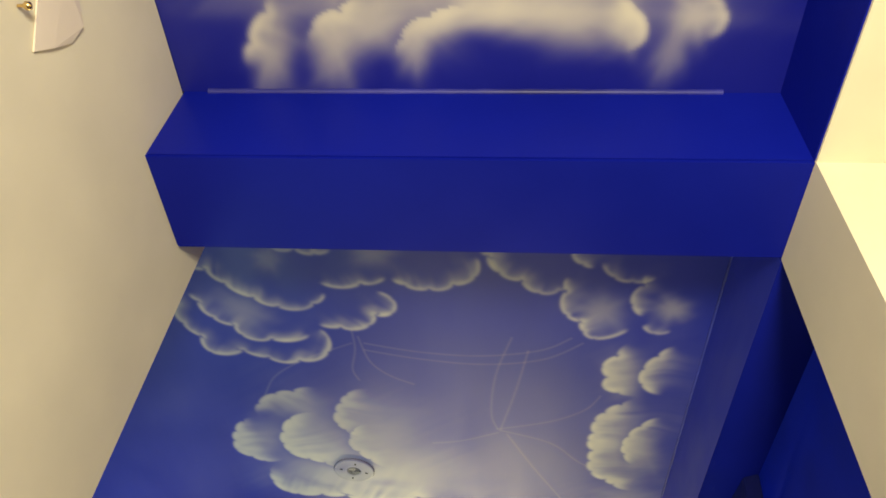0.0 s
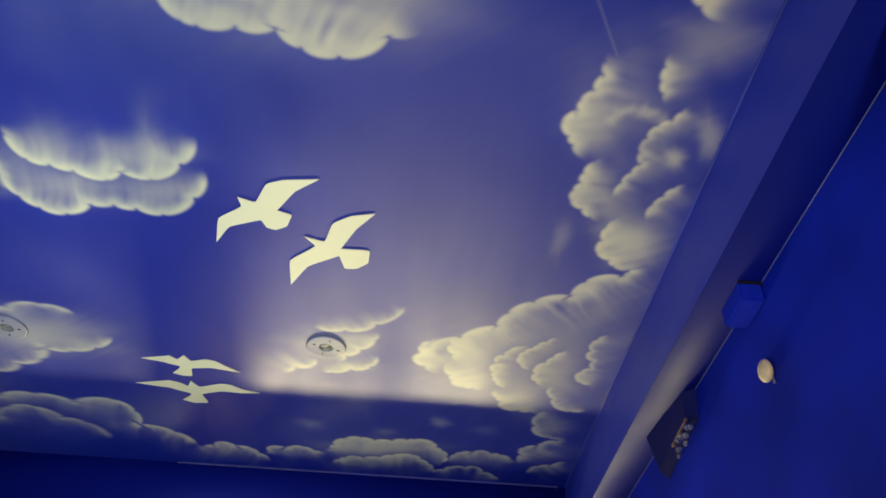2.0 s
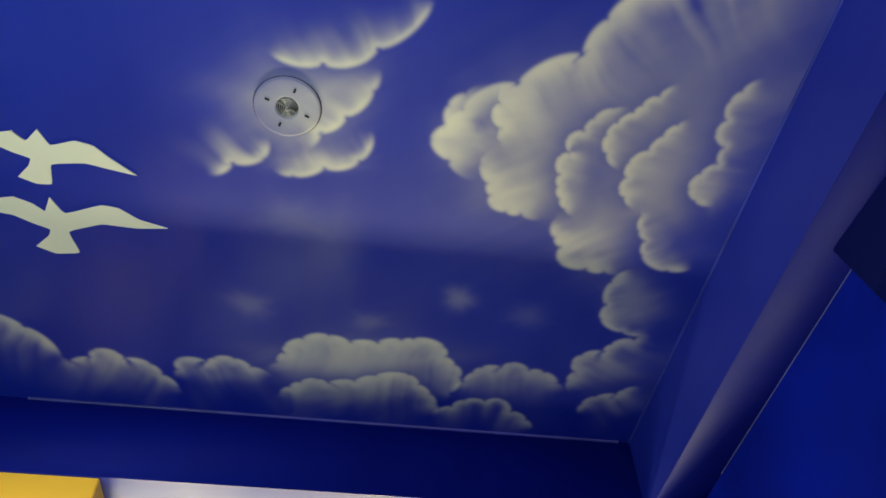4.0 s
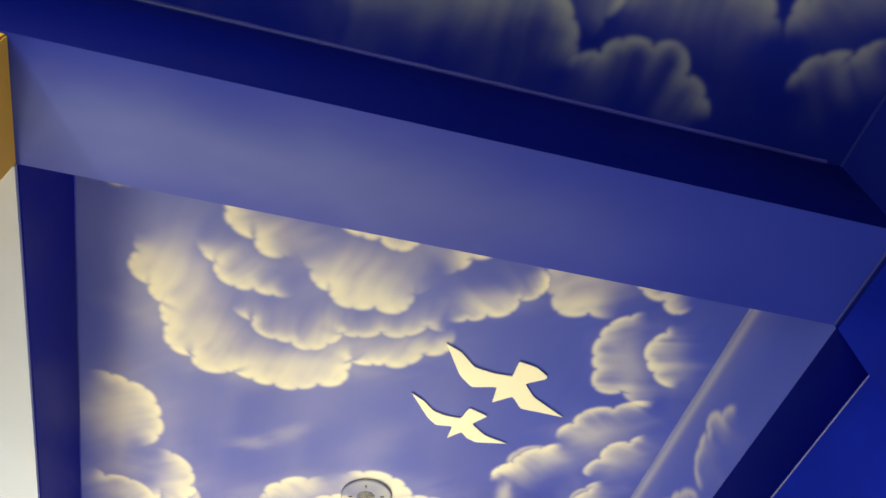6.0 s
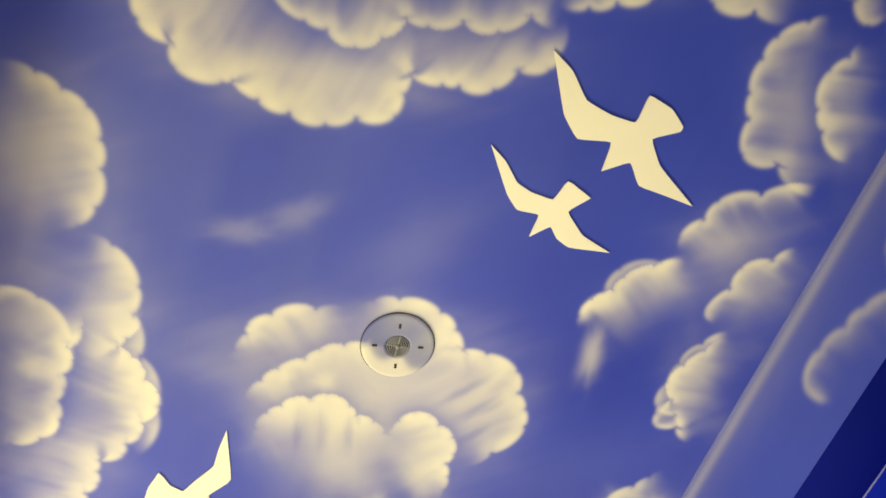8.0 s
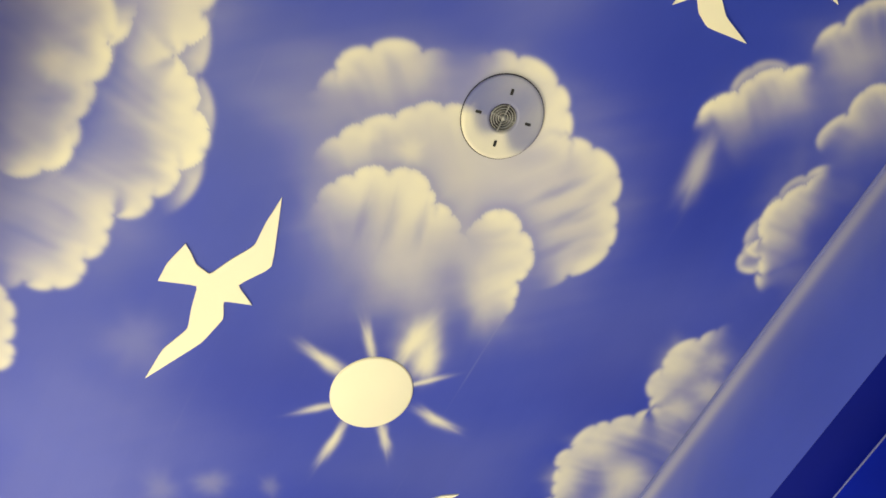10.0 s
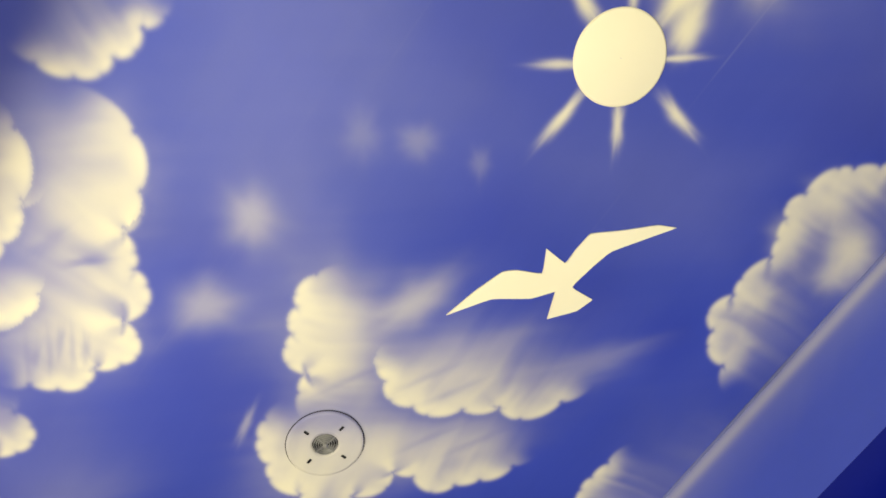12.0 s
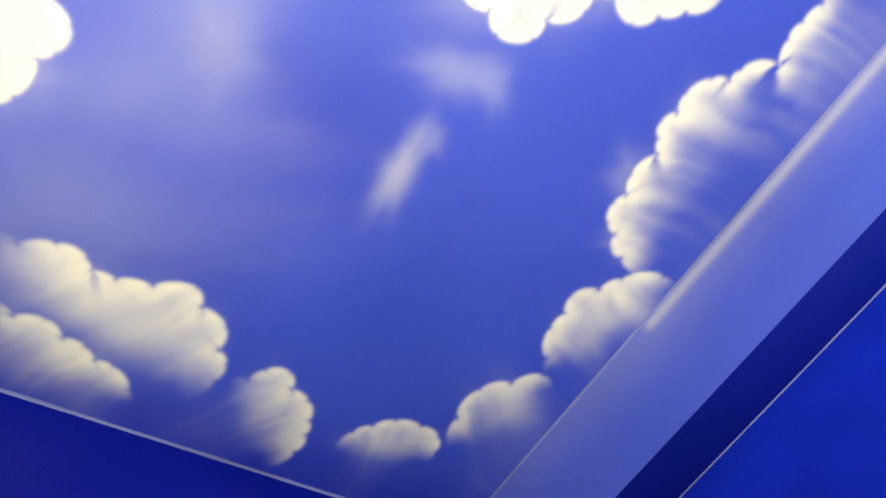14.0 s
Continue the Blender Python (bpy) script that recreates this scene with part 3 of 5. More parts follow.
sky_hall.rim([(0.215, 5.595), (0.276, 5.421), (0.416, 5.322), (0.575, 5.211), (0.613, 5.105), (0.712, 5.009), (0.863, 4.950), (0.903, 4.847), (1.046, 4.792), (1.184, 4.731)], 0.120, 0.80)
sky_hall.rim([(0.380, 5.655), (0.259, 5.594), (0.197, 5.531), (0.235, 5.477), (0.231, 5.412), (0.276, 5.367), (0.370, 5.333)], 0.130, 0.85)
sky_hall.rim([(0.445, 5.531), (0.403, 5.513), (0.394, 5.465), (0.361, 5.430), (0.377, 5.386), (0.384, 5.313)], 0.090, 0.80)
sky_hall.rim([(0.631, 5.751), (0.587, 5.777), (0.516, 5.765), (0.465, 5.763), (0.409, 5.743), (0.405, 5.706), (0.390, 5.662), (0.358, 5.596), (0.366, 5.560), (0.417, 5.531)], 0.130, 0.85)
sky_hall.rim([(0.934, 5.963), (0.844, 5.970), (0.778, 5.964), (0.681, 5.946), (0.671, 5.883), (0.642, 5.846), (0.630, 5.767), (0.658, 5.728)], 0.100, 0.85)
sky_hall.rim([(0.700, 5.752), (0.650, 5.729), (0.624, 5.691), (0.607, 5.647), (0.602, 5.602), (0.589, 5.534), (0.614, 5.522), (0.594, 5.475), (0.639, 5.443), (0.655, 5.400), (0.703, 5.361), (0.763, 5.363)], 0.055, 0.85)
sky_hall.rim([(0.794, 5.564), (0.724, 5.513), (0.707, 5.449), (0.727, 5.405), (0.764, 5.366), (0.781, 5.341), (0.821, 5.307), (0.879, 5.262)], 0.050, 0.80)
sky_hall.rim([(0.882, 5.705), (0.822, 5.660), (0.799, 5.636), (0.809, 5.588), (0.800, 5.536), (0.846, 5.486), (0.873, 5.431), (0.903, 5.389), (0.948, 5.366)], 0.050, 0.85)
sky_hall.rim([(1.145, 5.909), (1.055, 5.938), (0.950, 5.883), (0.940, 5.821), (0.909, 5.785), (0.898, 5.726), (0.897, 5.691)], 0.045, 0.75)
sky_hall.rim([(1.127, 5.648), (1.047, 5.645), (1.012, 5.603), (1.029, 5.545), (1.068, 5.504), (1.065, 5.443), (1.023, 5.400), (1.039, 5.356), (1.026, 5.295), (1.048, 5.261), (1.109, 5.214)], 0.050, 0.70)
sky_hall.rim([(-0.539, 3.412), (-0.653, 3.453), (-0.704, 3.420), (-0.769, 3.365), (-0.759, 3.292), (-0.737, 3.218), (-0.686, 3.138), (-0.614, 3.105)], 0.110, 0.70)
sky_hall.rim([(-0.591, 3.109), (-0.611, 3.077), (-0.588, 3.005), (-0.504, 2.932), (-0.425, 2.914), (-0.300, 2.894)], 0.100, 0.60)
sky_hall.rim([(0.182, 3.667), (0.055, 3.718), (-0.102, 3.809), (-0.217, 3.788), (-0.291, 3.722), (-0.420, 3.730), (-0.538, 3.737), (-0.586, 3.723), (-0.641, 3.625), (-0.640, 3.551), (-0.585, 3.474)], 0.140, 0.80)
sky_hall.rim([(-0.247, 3.477), (-0.362, 3.444), (-0.433, 3.418), (-0.519, 3.364), (-0.533, 3.303), (-0.517, 3.208), (-0.472, 3.111), (-0.330, 3.065)], 0.130, 0.72)
sky_hall.rim([(-0.134, 3.235), (-0.232, 3.176), (-0.262, 3.132), (-0.255, 3.045), (-0.228, 2.981), (-0.198, 2.927), (-0.078, 2.885)], 0.110, 0.60)
sky_hall.rim([(-0.051, 3.467), (-0.142, 3.403), (-0.188, 3.342), (-0.221, 3.310), (-0.216, 3.239), (-0.197, 3.185), (-0.113, 3.130)], 0.100, 0.45)
sky_hall.rim([(1.085, 3.568), (0.971, 3.533), (0.932, 3.495), (0.863, 3.432), (0.849, 3.346), (0.852, 3.263), (0.830, 3.190), (0.845, 3.133), (0.844, 3.047), (0.879, 2.987), (0.940, 2.928), (1.011, 2.888)], 0.100, 0.95)
sky_hall.rim([(1.052, 3.364), (0.994, 3.283), (0.981, 3.216), (0.996, 3.151), (1.036, 3.075), (1.124, 3.004)], 0.060, 0.90)
sky_hall.rim([(-0.630, 4.172), (-0.703, 4.339), (-0.828, 4.426), (-0.933, 4.396), (-0.996, 4.448), (-1.111, 4.411), (-1.191, 4.388), (-1.271, 4.368), (-1.309, 4.251), (-1.283, 4.189)], 0.085, 0.95)
sky_hall.rim([(-0.629, 4.333), (-0.682, 4.512), (-0.820, 4.619), (-0.918, 4.595), (-1.005, 4.582), (-1.098, 4.590), (-1.209, 4.655), (-1.306, 4.630), (-1.365, 4.573), (-1.402, 4.456), (-1.373, 4.321)], 0.085, 0.95)
sky_hall.rim([(-1.065, 6.626), (-1.009, 6.654), (-0.931, 6.618), (-0.915, 6.575), (-0.826, 6.580), (-0.808, 6.612), (-0.714, 6.628), (-0.677, 6.682), (-0.622, 6.758), (-0.610, 6.806)], 0.085, 0.75)
sky_hall.rim([(-0.626, 6.718), (-0.620, 6.646), (-0.618, 6.592), (-0.508, 6.590), (-0.482, 6.565), (-0.406, 6.559), (-0.345, 6.599), (-0.258, 6.661)], 0.085, 0.75)
sky_hall.rim([(-0.282, 6.641), (-0.249, 6.562), (-0.222, 6.503), (-0.223, 6.468), (-0.157, 6.421), (-0.064, 6.393), (0.013, 6.420), (0.113, 6.412), (0.200, 6.385), (0.241, 6.373), (0.359, 6.403), (0.372, 6.455), (0.412, 6.494), (0.443, 6.563), (0.417, 6.657), (0.375, 6.731)], 0.130, 0.85)
sky_hall.rim([(-0.252, 6.788), (-0.240, 6.741), (-0.201, 6.695), (-0.161, 6.664), (-0.097, 6.638), (-0.056, 6.657), (0.046, 6.635), (0.121, 6.593), (0.247, 6.573), (0.290, 6.623), (0.341, 6.674), (0.372, 6.732), (0.371, 6.828)], 0.085, 0.75)
sky_hall.rim([(0.417, 6.657), (0.457, 6.586), (0.485, 6.528), (0.513, 6.497), (0.589, 6.488), (0.616, 6.457), (0.695, 6.490), (0.754, 6.494), (0.821, 6.550), (0.860, 6.624)], 0.100, 0.70)
sky_hall.rim([(0.355, 6.802), (0.435, 6.737), (0.478, 6.693), (0.561, 6.690), (0.630, 6.674), (0.674, 6.741), (0.745, 6.786), (0.778, 6.865)], 0.065, 0.70)
sky_hall.rim([(0.896, 6.616), (0.854, 6.533), (0.870, 6.477), (0.847, 6.431), (0.872, 6.383), (0.949, 6.358), (0.965, 6.314), (1.044, 6.280), (1.124, 6.251)], 0.090, 0.70)
sky_hall.rim([(0.955, 6.740), (0.944, 6.663), (0.989, 6.611), (1.065, 6.588), (1.084, 6.559), (1.166, 6.534)], 0.060, 0.65)
# soft bodies and wisps
sky_gallery.puff((-0.450, 7.910), (0.196, 0.032), (-0.020, 0.109), 0.17)
sky_gallery.puff((-0.560, 7.695), (0.108, -0.028), (0.013, 0.150), 0.20)
sky_gallery.puff((-0.122, 7.973), (0.278, -0.068), (0.011, 0.057), 0.25)
sky_gallery.puff((0.681, 7.354), (0.134, -0.035), (0.058, 0.116), 0.23)
sky_gallery.puff((1.042, 7.317), (0.049, -0.013), (0.022, 0.036), 0.38)
sky_gallery.puff((0.944, 7.712), (0.053, -0.013), (0.050, 0.096), 0.17)
sky_gallery.puff((0.719, 8.469), (0.026, 0.000), (0.017, 0.072), 0.30)
sky_gallery.puff((0.784, 8.282), (0.077, -0.062), (0.048, 0.063), 0.15)
sky_gallery.puff((-0.244, 8.387), (0.067, -0.015), (0.005, 0.031), 0.17)
sky_gallery.puff((-0.125, 8.310), (0.057, -0.043), (0.017, 0.033), 0.15)
sky_gallery.puff((-0.703, 8.322), (0.106, -0.030), (0.015, 0.159), 0.25)
sky_gallery.puff((-0.652, 8.875), (0.080, -0.019), (0.012, 0.129), 0.20)
sky_gallery.puff((-0.540, 9.128), (0.120, -0.049), (0.042, 0.138), 0.25)
sky_gallery.puff((0.106, 8.673), (0.307, -0.074), (0.041, 0.127), 0.38)
sky_gallery.puff((0.195, 8.843), (0.271, 0.038), (-0.004, 0.124), 0.35)
sky_gallery.puff((0.481, 8.727), (0.135, -0.007), (0.026, 0.129), 0.28)
sky_gallery.puff((0.219, 9.008), (0.105, 0.019), (-0.003, 0.087), 0.20)
sky_gallery.puff((0.409, 9.004), (0.042, -0.015), (0.040, 0.072), 0.35)
sky_gallery.puff((0.312, 9.160), (0.055, 0.012), (-0.001, 0.054), 0.35)
sky_gallery.puff((0.364, 9.223), (0.025, -0.009), (0.014, 0.028), 0.30)
sky_gallery.puff((0.723, 8.490), (0.030, -0.001), (0.011, 0.069), 0.28)
sky_gallery.puff((1.122, 9.370), (0.095, 0.002), (0.019, 0.090), 0.17)
sky_gallery.puff((1.139, 9.022), (0.056, -0.029), (0.046, 0.044), 0.15)
sky_gallery.puff((-0.038, 11.670), (0.140, -0.003), (0.011, 0.068), 0.25)
sky_gallery.puff((-0.536, 10.188), (0.106, -0.068), (0.064, 0.132), 0.33)
sky_gallery.puff((-0.394, 10.455), (0.107, -0.063), (0.055, 0.113), 0.30)
sky_gallery.puff((-0.558, 10.909), (0.090, -0.034), (0.021, 0.074), 0.25)
sky_gallery.puff((-0.492, 11.222), (0.079, -0.047), (0.034, 0.080), 0.35)
sky_gallery.puff((-0.393, 10.498), (0.090, -0.061), (0.038, 0.068), 0.30)
sky_gallery.puff((0.120, 10.220), (0.091, -0.053), (0.093, 0.142), 0.35)
sky_gallery.puff((0.410, 10.142), (0.123, -0.132), (0.070, 0.060), 0.30)
sky_gallery.puff((0.403, 10.445), (0.157, -0.176), (0.066, 0.050), 0.33)
sky_gallery.puff((0.267, 10.529), (0.101, -0.063), (0.070, 0.092), 0.35)
sky_gallery.puff((0.220, 10.041), (0.039, -0.083), (0.039, 0.021), 0.28)
sky_gallery.puff((0.719, 9.947), (0.090, -0.096), (0.031, 0.023), 0.17)
sky_gallery.puff((0.069, 10.517), (0.010, -0.001), (0.009, 0.045), 0.35)
sky_gallery.puff((-0.189, 10.060), (0.037, -0.024), (0.030, 0.050), 0.20)
sky_gallery.puff((-0.167, 10.296), (0.040, -0.054), (0.038, 0.036), 0.23)
sky_gallery.puff((0.012, 9.730), (0.033, -0.021), (0.020, 0.028), 0.15)
sky_gallery.puff((-0.094, 9.785), (0.029, -0.020), (0.027, 0.040), 0.10)
sky_gallery.puff((0.156, 9.695), (0.017, -0.011), (0.020, 0.027), 0.11)
sky_gallery.puff((-0.121, 11.005), (0.063, -0.038), (0.041, 0.075), 0.11)
sky_gallery.puff((0.309, 10.779), (0.090, -0.033), (0.022, 0.045), 0.17)
sky_gallery.puff((0.335, 11.043), (0.039, 0.004), (0.007, 0.096), 0.30)
sky_gallery.puff((0.402, 10.758), (0.033, -0.020), (0.037, 0.049), 0.10)
sky_gallery.puff((-0.187, 10.059), (0.070, -0.000), (0.010, 0.060), 0.12)
sky_gallery.puff((-0.295, 9.403), (0.058, -0.034), (0.034, 0.064), 0.10)
sky_gallery.puff((-0.162, 10.286), (0.069, -0.029), (0.021, 0.046), 0.12)
sky_gallery.puff((0.351, 10.932), (0.030, -0.017), (0.023, 0.033), 0.12)
sky_gallery.puff((-0.190, 11.163), (0.311, -0.070), (0.022, 0.087), 0.06)
sky_gallery.puff((0.125, 9.299), (0.058, 0.017), (-0.004, 0.015), 0.85)
sky_gallery.puff((0.202, 9.216), (0.035, 0.046), (-0.009, 0.006), 0.75)
sky_gallery.puff((0.301, 9.168), (0.009, -0.066), (0.022, 0.003), 0.90)
sky_gallery.puff((0.354, 9.199), (-0.011, -0.055), (0.028, -0.003), 0.80)
sky_gallery.puff((0.384, 9.264), (0.044, -0.034), (0.005, 0.005), 0.75)
sky_gallery.puff((0.470, 9.359), (0.055, 0.009), (-0.001, 0.014), 0.80)
sky_gallery.puff((0.364, 9.453), (0.033, 0.042), (-0.010, 0.006), 0.75)
sky_gallery.puff((0.246, 9.508), (0.004, -0.066), (0.012, 0.002), 0.85)
sky_gallery.puff((0.168, 9.428), (0.043, -0.030), (0.006, 0.008), 0.70)
sky_gallery.puff((0.140, 8.964), (0.136, -0.059), (0.055, 0.104), 0.25)
sky_gallery.puff((0.246, 8.747), (0.112, -0.051), (0.043, 0.073), 0.30)
sky_gallery.puff((0.454, 8.730), (0.093, -0.042), (0.067, 0.101), 0.25)
sky_gallery.puff((-0.030, 8.803), (0.079, -0.037), (0.030, 0.058), 0.23)
sky_gallery.puff((0.391, 8.936), (0.060, -0.025), (0.062, 0.103), 0.27)
sky_gallery.puff((0.240, 9.066), (0.052, -0.021), (0.045, 0.083), 0.12)
sky_gallery.puff((-0.049, 8.608), (0.097, -0.049), (0.022, 0.042), 0.24)
sky_gallery.puff((0.184, 8.518), (0.093, -0.046), (0.033, 0.053), 0.27)
sky_gallery.puff((-0.045, 8.939), (0.046, -0.020), (0.036, 0.074), 0.18)
sky_gallery.puff((0.321, 9.170), (0.043, 0.004), (0.007, 0.074), 0.33)
sky_gallery.puff((0.373, 9.221), (0.022, -0.009), (0.013, 0.024), 0.30)
sky_gallery.puff((0.116, 10.216), (0.063, -0.042), (0.073, 0.096), 0.30)
sky_gallery.puff((0.311, 10.473), (0.128, -0.080), (0.075, 0.099), 0.30)
sky_gallery.puff((0.547, 10.327), (0.117, -0.118), (0.063, 0.051), 0.25)
sky_gallery.puff((0.464, 10.169), (0.137, -0.072), (0.034, 0.046), 0.24)
sky_gallery.puff((0.240, 10.049), (0.027, -0.097), (0.037, 0.010), 0.19)
sky_gallery.puff((0.691, 10.049), (0.075, -0.095), (0.031, 0.018), 0.12)
sky_gallery.puff((-0.511, 7.708), (0.110, -0.029), (0.013, 0.124), 0.24)
sky_gallery.puff((-0.452, 7.895), (0.090, -0.023), (0.010, 0.091), 0.25)
sky_gallery.puff((-0.205, 7.993), (0.179, -0.044), (0.013, 0.074), 0.25)
sky_gallery.puff((0.103, 7.819), (0.165, -0.042), (0.016, 0.061), 0.25)
sky_gallery.puff((-0.336, 7.608), (0.085, -0.022), (0.012, 0.079), 0.21)
sky_gallery.puff((-0.023, 7.553), (0.139, -0.037), (0.027, 0.106), 0.24)
sky_gallery.puff((0.114, 7.423), (0.075, -0.020), (0.023, 0.074), 0.15)
sky_gallery.puff((-0.220, 7.486), (0.072, -0.019), (0.013, 0.061), 0.21)
sky_gallery.puff((0.418, 7.568), (0.122, -0.032), (0.016, 0.041), 0.21)
sky_gallery.puff((0.648, 7.377), (0.093, -0.025), (0.057, 0.117), 0.24)
sky_gallery.puff((0.891, 7.708), (0.075, -0.019), (0.057, 0.112), 0.21)
sky_gallery.puff((1.051, 7.686), (0.061, -0.015), (0.062, 0.113), 0.18)
sky_gallery.puff((0.981, 8.067), (0.132, -0.030), (0.037, 0.076), 0.21)
sky_gallery.puff((1.071, 8.175), (0.103, -0.023), (0.040, 0.081), 0.21)
sky_gallery.puff((1.033, 8.463), (0.072, -0.015), (0.052, 0.116), 0.21)
sky_gallery.puff((-0.689, 8.337), (0.111, -0.026), (0.006, 0.150), 0.27)
sky_gallery.puff((-0.704, 8.697), (0.090, -0.020), (0.005, 0.155), 0.21)
sky_gallery.puff((-0.470, 8.735), (0.078, -0.017), (0.019, 0.209), 0.24)
sky_gallery.puff((0.820, 8.216), (0.055, -0.027), (0.034, 0.038), 0.25)
sky_gallery.puff((0.901, 8.086), (0.070, -0.036), (0.044, 0.045), 0.25)
sky_gallery.puff((1.032, 8.453), (0.046, -0.021), (0.030, 0.033), 0.25)
sky_gallery.puff((-0.711, 10.426), (0.091, -0.064), (0.032, 0.068), 0.27)
sky_gallery.puff((-0.527, 10.498), (0.081, -0.055), (0.032, 0.062), 0.27)
sky_gallery.puff((-0.459, 10.224), (0.070, -0.049), (0.038, 0.066), 0.24)
sky_gallery.puff((-0.322, 10.460), (0.066, -0.044), (0.043, 0.075), 0.24)
sky_gallery.puff((-0.517, 10.889), (0.106, -0.067), (0.035, 0.074), 0.24)
sky_gallery.puff((-0.467, 11.190), (0.051, -0.030), (0.050, 0.114), 0.27)
sky_gallery.puff((0.891, 10.761), (0.055, -0.032), (0.057, 0.059), 0.30)
sky_gallery.puff((0.910, 10.524), (0.067, -0.042), (0.044, 0.041), 0.30)
sky_gallery.puff((0.979, 10.898), (0.051, -0.028), (0.036, 0.038), 0.30)
sky_gallery.puff((1.101, 11.074), (0.095, -0.048), (0.040, 0.043), 0.30)
sky_gallery.puff((1.075, 11.171), (0.056, -0.028), (0.048, 0.052), 0.30)
sky_gallery.puff((1.027, 11.479), (0.081, -0.037), (0.048, 0.059), 0.30)
sky_gallery.puff((0.784, 11.734), (0.091, -0.040), (0.026, 0.039), 0.30)
sky_gallery.puff((0.419, 11.754), (0.060, -0.027), (0.043, 0.075), 0.30)
sky_gallery.puff((0.030, 11.672), (0.100, -0.051), (0.038, 0.080), 0.30)
sky_gallery.puff((-0.189, 11.615), (0.070, -0.037), (0.020, 0.047), 0.30)
sky_gallery.puff((0.149, 11.685), (0.053, -0.025), (0.039, 0.076), 0.30)
sky_gallery.puff((-0.061, 11.823), (0.055, -0.026), (0.017, 0.038), 0.30)
sky_gallery.puff((-0.531, 10.061), (0.061, -0.040), (0.026, 0.051), 0.15)
sky_gallery.puff((-0.471, 10.132), (0.062, -0.041), (0.032, 0.064), 0.15)
sky_gallery.puff((-0.464, 10.241), (0.064, -0.040), (0.023, 0.045), 0.15)
# scalloped edges
sky_gallery.rim([(0.831, 7.527), (0.713, 7.546), (0.611, 7.561), (0.579, 7.504), (0.536, 7.435), (0.551, 7.361), (0.529, 7.312), (0.571, 7.248)], 0.100, 0.95)
sky_gallery.rim([(1.031, 7.433), (0.988, 7.487), (0.924, 7.445), (0.842, 7.421), (0.801, 7.330), (0.769, 7.248)], 0.060, 0.95)
sky_gallery.rim([(1.099, 7.888), (0.952, 7.846), (0.851, 7.852), (0.823, 7.768), (0.794, 7.714), (0.784, 7.632), (0.793, 7.578), (0.848, 7.527), (0.907, 7.501)], 0.060, 0.95)
sky_gallery.rim([(1.140, 7.783), (1.018, 7.738), (0.978, 7.695), (0.955, 7.606), (0.986, 7.565), (0.997, 7.517)], 0.050, 0.95)
sky_gallery.rim([(0.832, 8.138), (0.800, 8.098), (0.840, 8.034), (0.850, 7.980), (0.951, 7.932), (1.092, 7.876)], 0.060, 0.95)
sky_gallery.rim([(0.679, 8.396), (0.636, 8.360), (0.677, 8.295), (0.688, 8.221), (0.786, 8.178), (0.854, 8.137)], 0.060, 0.95)
sky_gallery.rim([(1.025, 8.297), (0.967, 8.276), (1.003, 8.190), (1.002, 8.129), (1.074, 8.087), (1.133, 8.032)], 0.050, 0.95)
sky_gallery.rim([(1.112, 8.638), (1.043, 8.599), (0.973, 8.588), (0.972, 8.505), (0.973, 8.438), (1.008, 8.366), (1.075, 8.309)], 0.050, 0.95)
sky_gallery.rim([(-0.820, 8.167), (-0.723, 8.153), (-0.669, 8.174), (-0.613, 8.195), (-0.577, 8.260), (-0.566, 8.327), (-0.562, 8.421), (-0.592, 8.476), (-0.652, 8.496)], 0.100, 0.95)
sky_gallery.rim([(1.003, 8.638), (1.010, 8.555), (0.976, 8.525), (0.991, 8.442), (1.027, 8.385), (1.069, 8.334)], 0.060, 0.95)
sky_gallery.rim([(1.141, 8.677), (1.064, 8.636), (0.997, 8.649), (0.981, 8.611), (1.002, 8.558)], 0.060, 0.95)
sky_gallery.rim([(0.663, 8.421), (0.640, 8.377), (0.656, 8.325), (0.698, 8.284), (0.711, 8.241), (0.773, 8.189), (0.864, 8.158)], 0.060, 0.95)
sky_gallery.rim([(-0.541, 9.748), (-0.527, 9.800), (-0.552, 9.842), (-0.541, 9.885), (-0.568, 9.919), (-0.570, 9.959), (-0.610, 9.990), (-0.678, 10.005), (-0.747, 9.991)], 0.090, 0.95)
sky_gallery.rim([(-0.503, 11.008), (-0.454, 11.089), (-0.378, 11.112), (-0.382, 11.173), (-0.406, 11.199), (-0.411, 11.292), (-0.464, 11.331), (-0.518, 11.396)], 0.120, 0.95)
sky_gallery.rim([(-0.497, 11.446), (-0.417, 11.426), (-0.386, 11.469), (-0.400, 11.536), (-0.386, 11.584), (-0.401, 11.650)], 0.070, 0.95)
sky_gallery.rim([(-0.684, 9.340), (-0.611, 9.371), (-0.567, 9.398), (-0.543, 9.447), (-0.535, 9.500), (-0.515, 9.534), (-0.538, 9.581), (-0.555, 9.611), (-0.610, 9.667)], 0.110, 0.95)
sky_gallery.rim([(-0.197, 8.757), (-0.180, 8.712), (-0.163, 8.655), (-0.168, 8.632), (-0.120, 8.586), (-0.017, 8.542), (0.071, 8.524)], 0.110, 0.95)
sky_gallery.rim([(0.076, 8.529), (0.111, 8.482), (0.173, 8.459), (0.286, 8.467), (0.340, 8.504), (0.379, 8.558), (0.445, 8.552), (0.544, 8.582), (0.572, 8.648), (0.612, 8.692), (0.632, 8.746), (0.573, 8.856), (0.494, 8.924)], 0.120, 0.95)
sky_gallery.rim([(-0.112, 8.869), (-0.095, 8.781), (-0.064, 8.736), (-0.006, 8.690), (0.023, 8.652), (0.079, 8.625), (0.133, 8.607), (0.220, 8.627)], 0.090, 0.85)
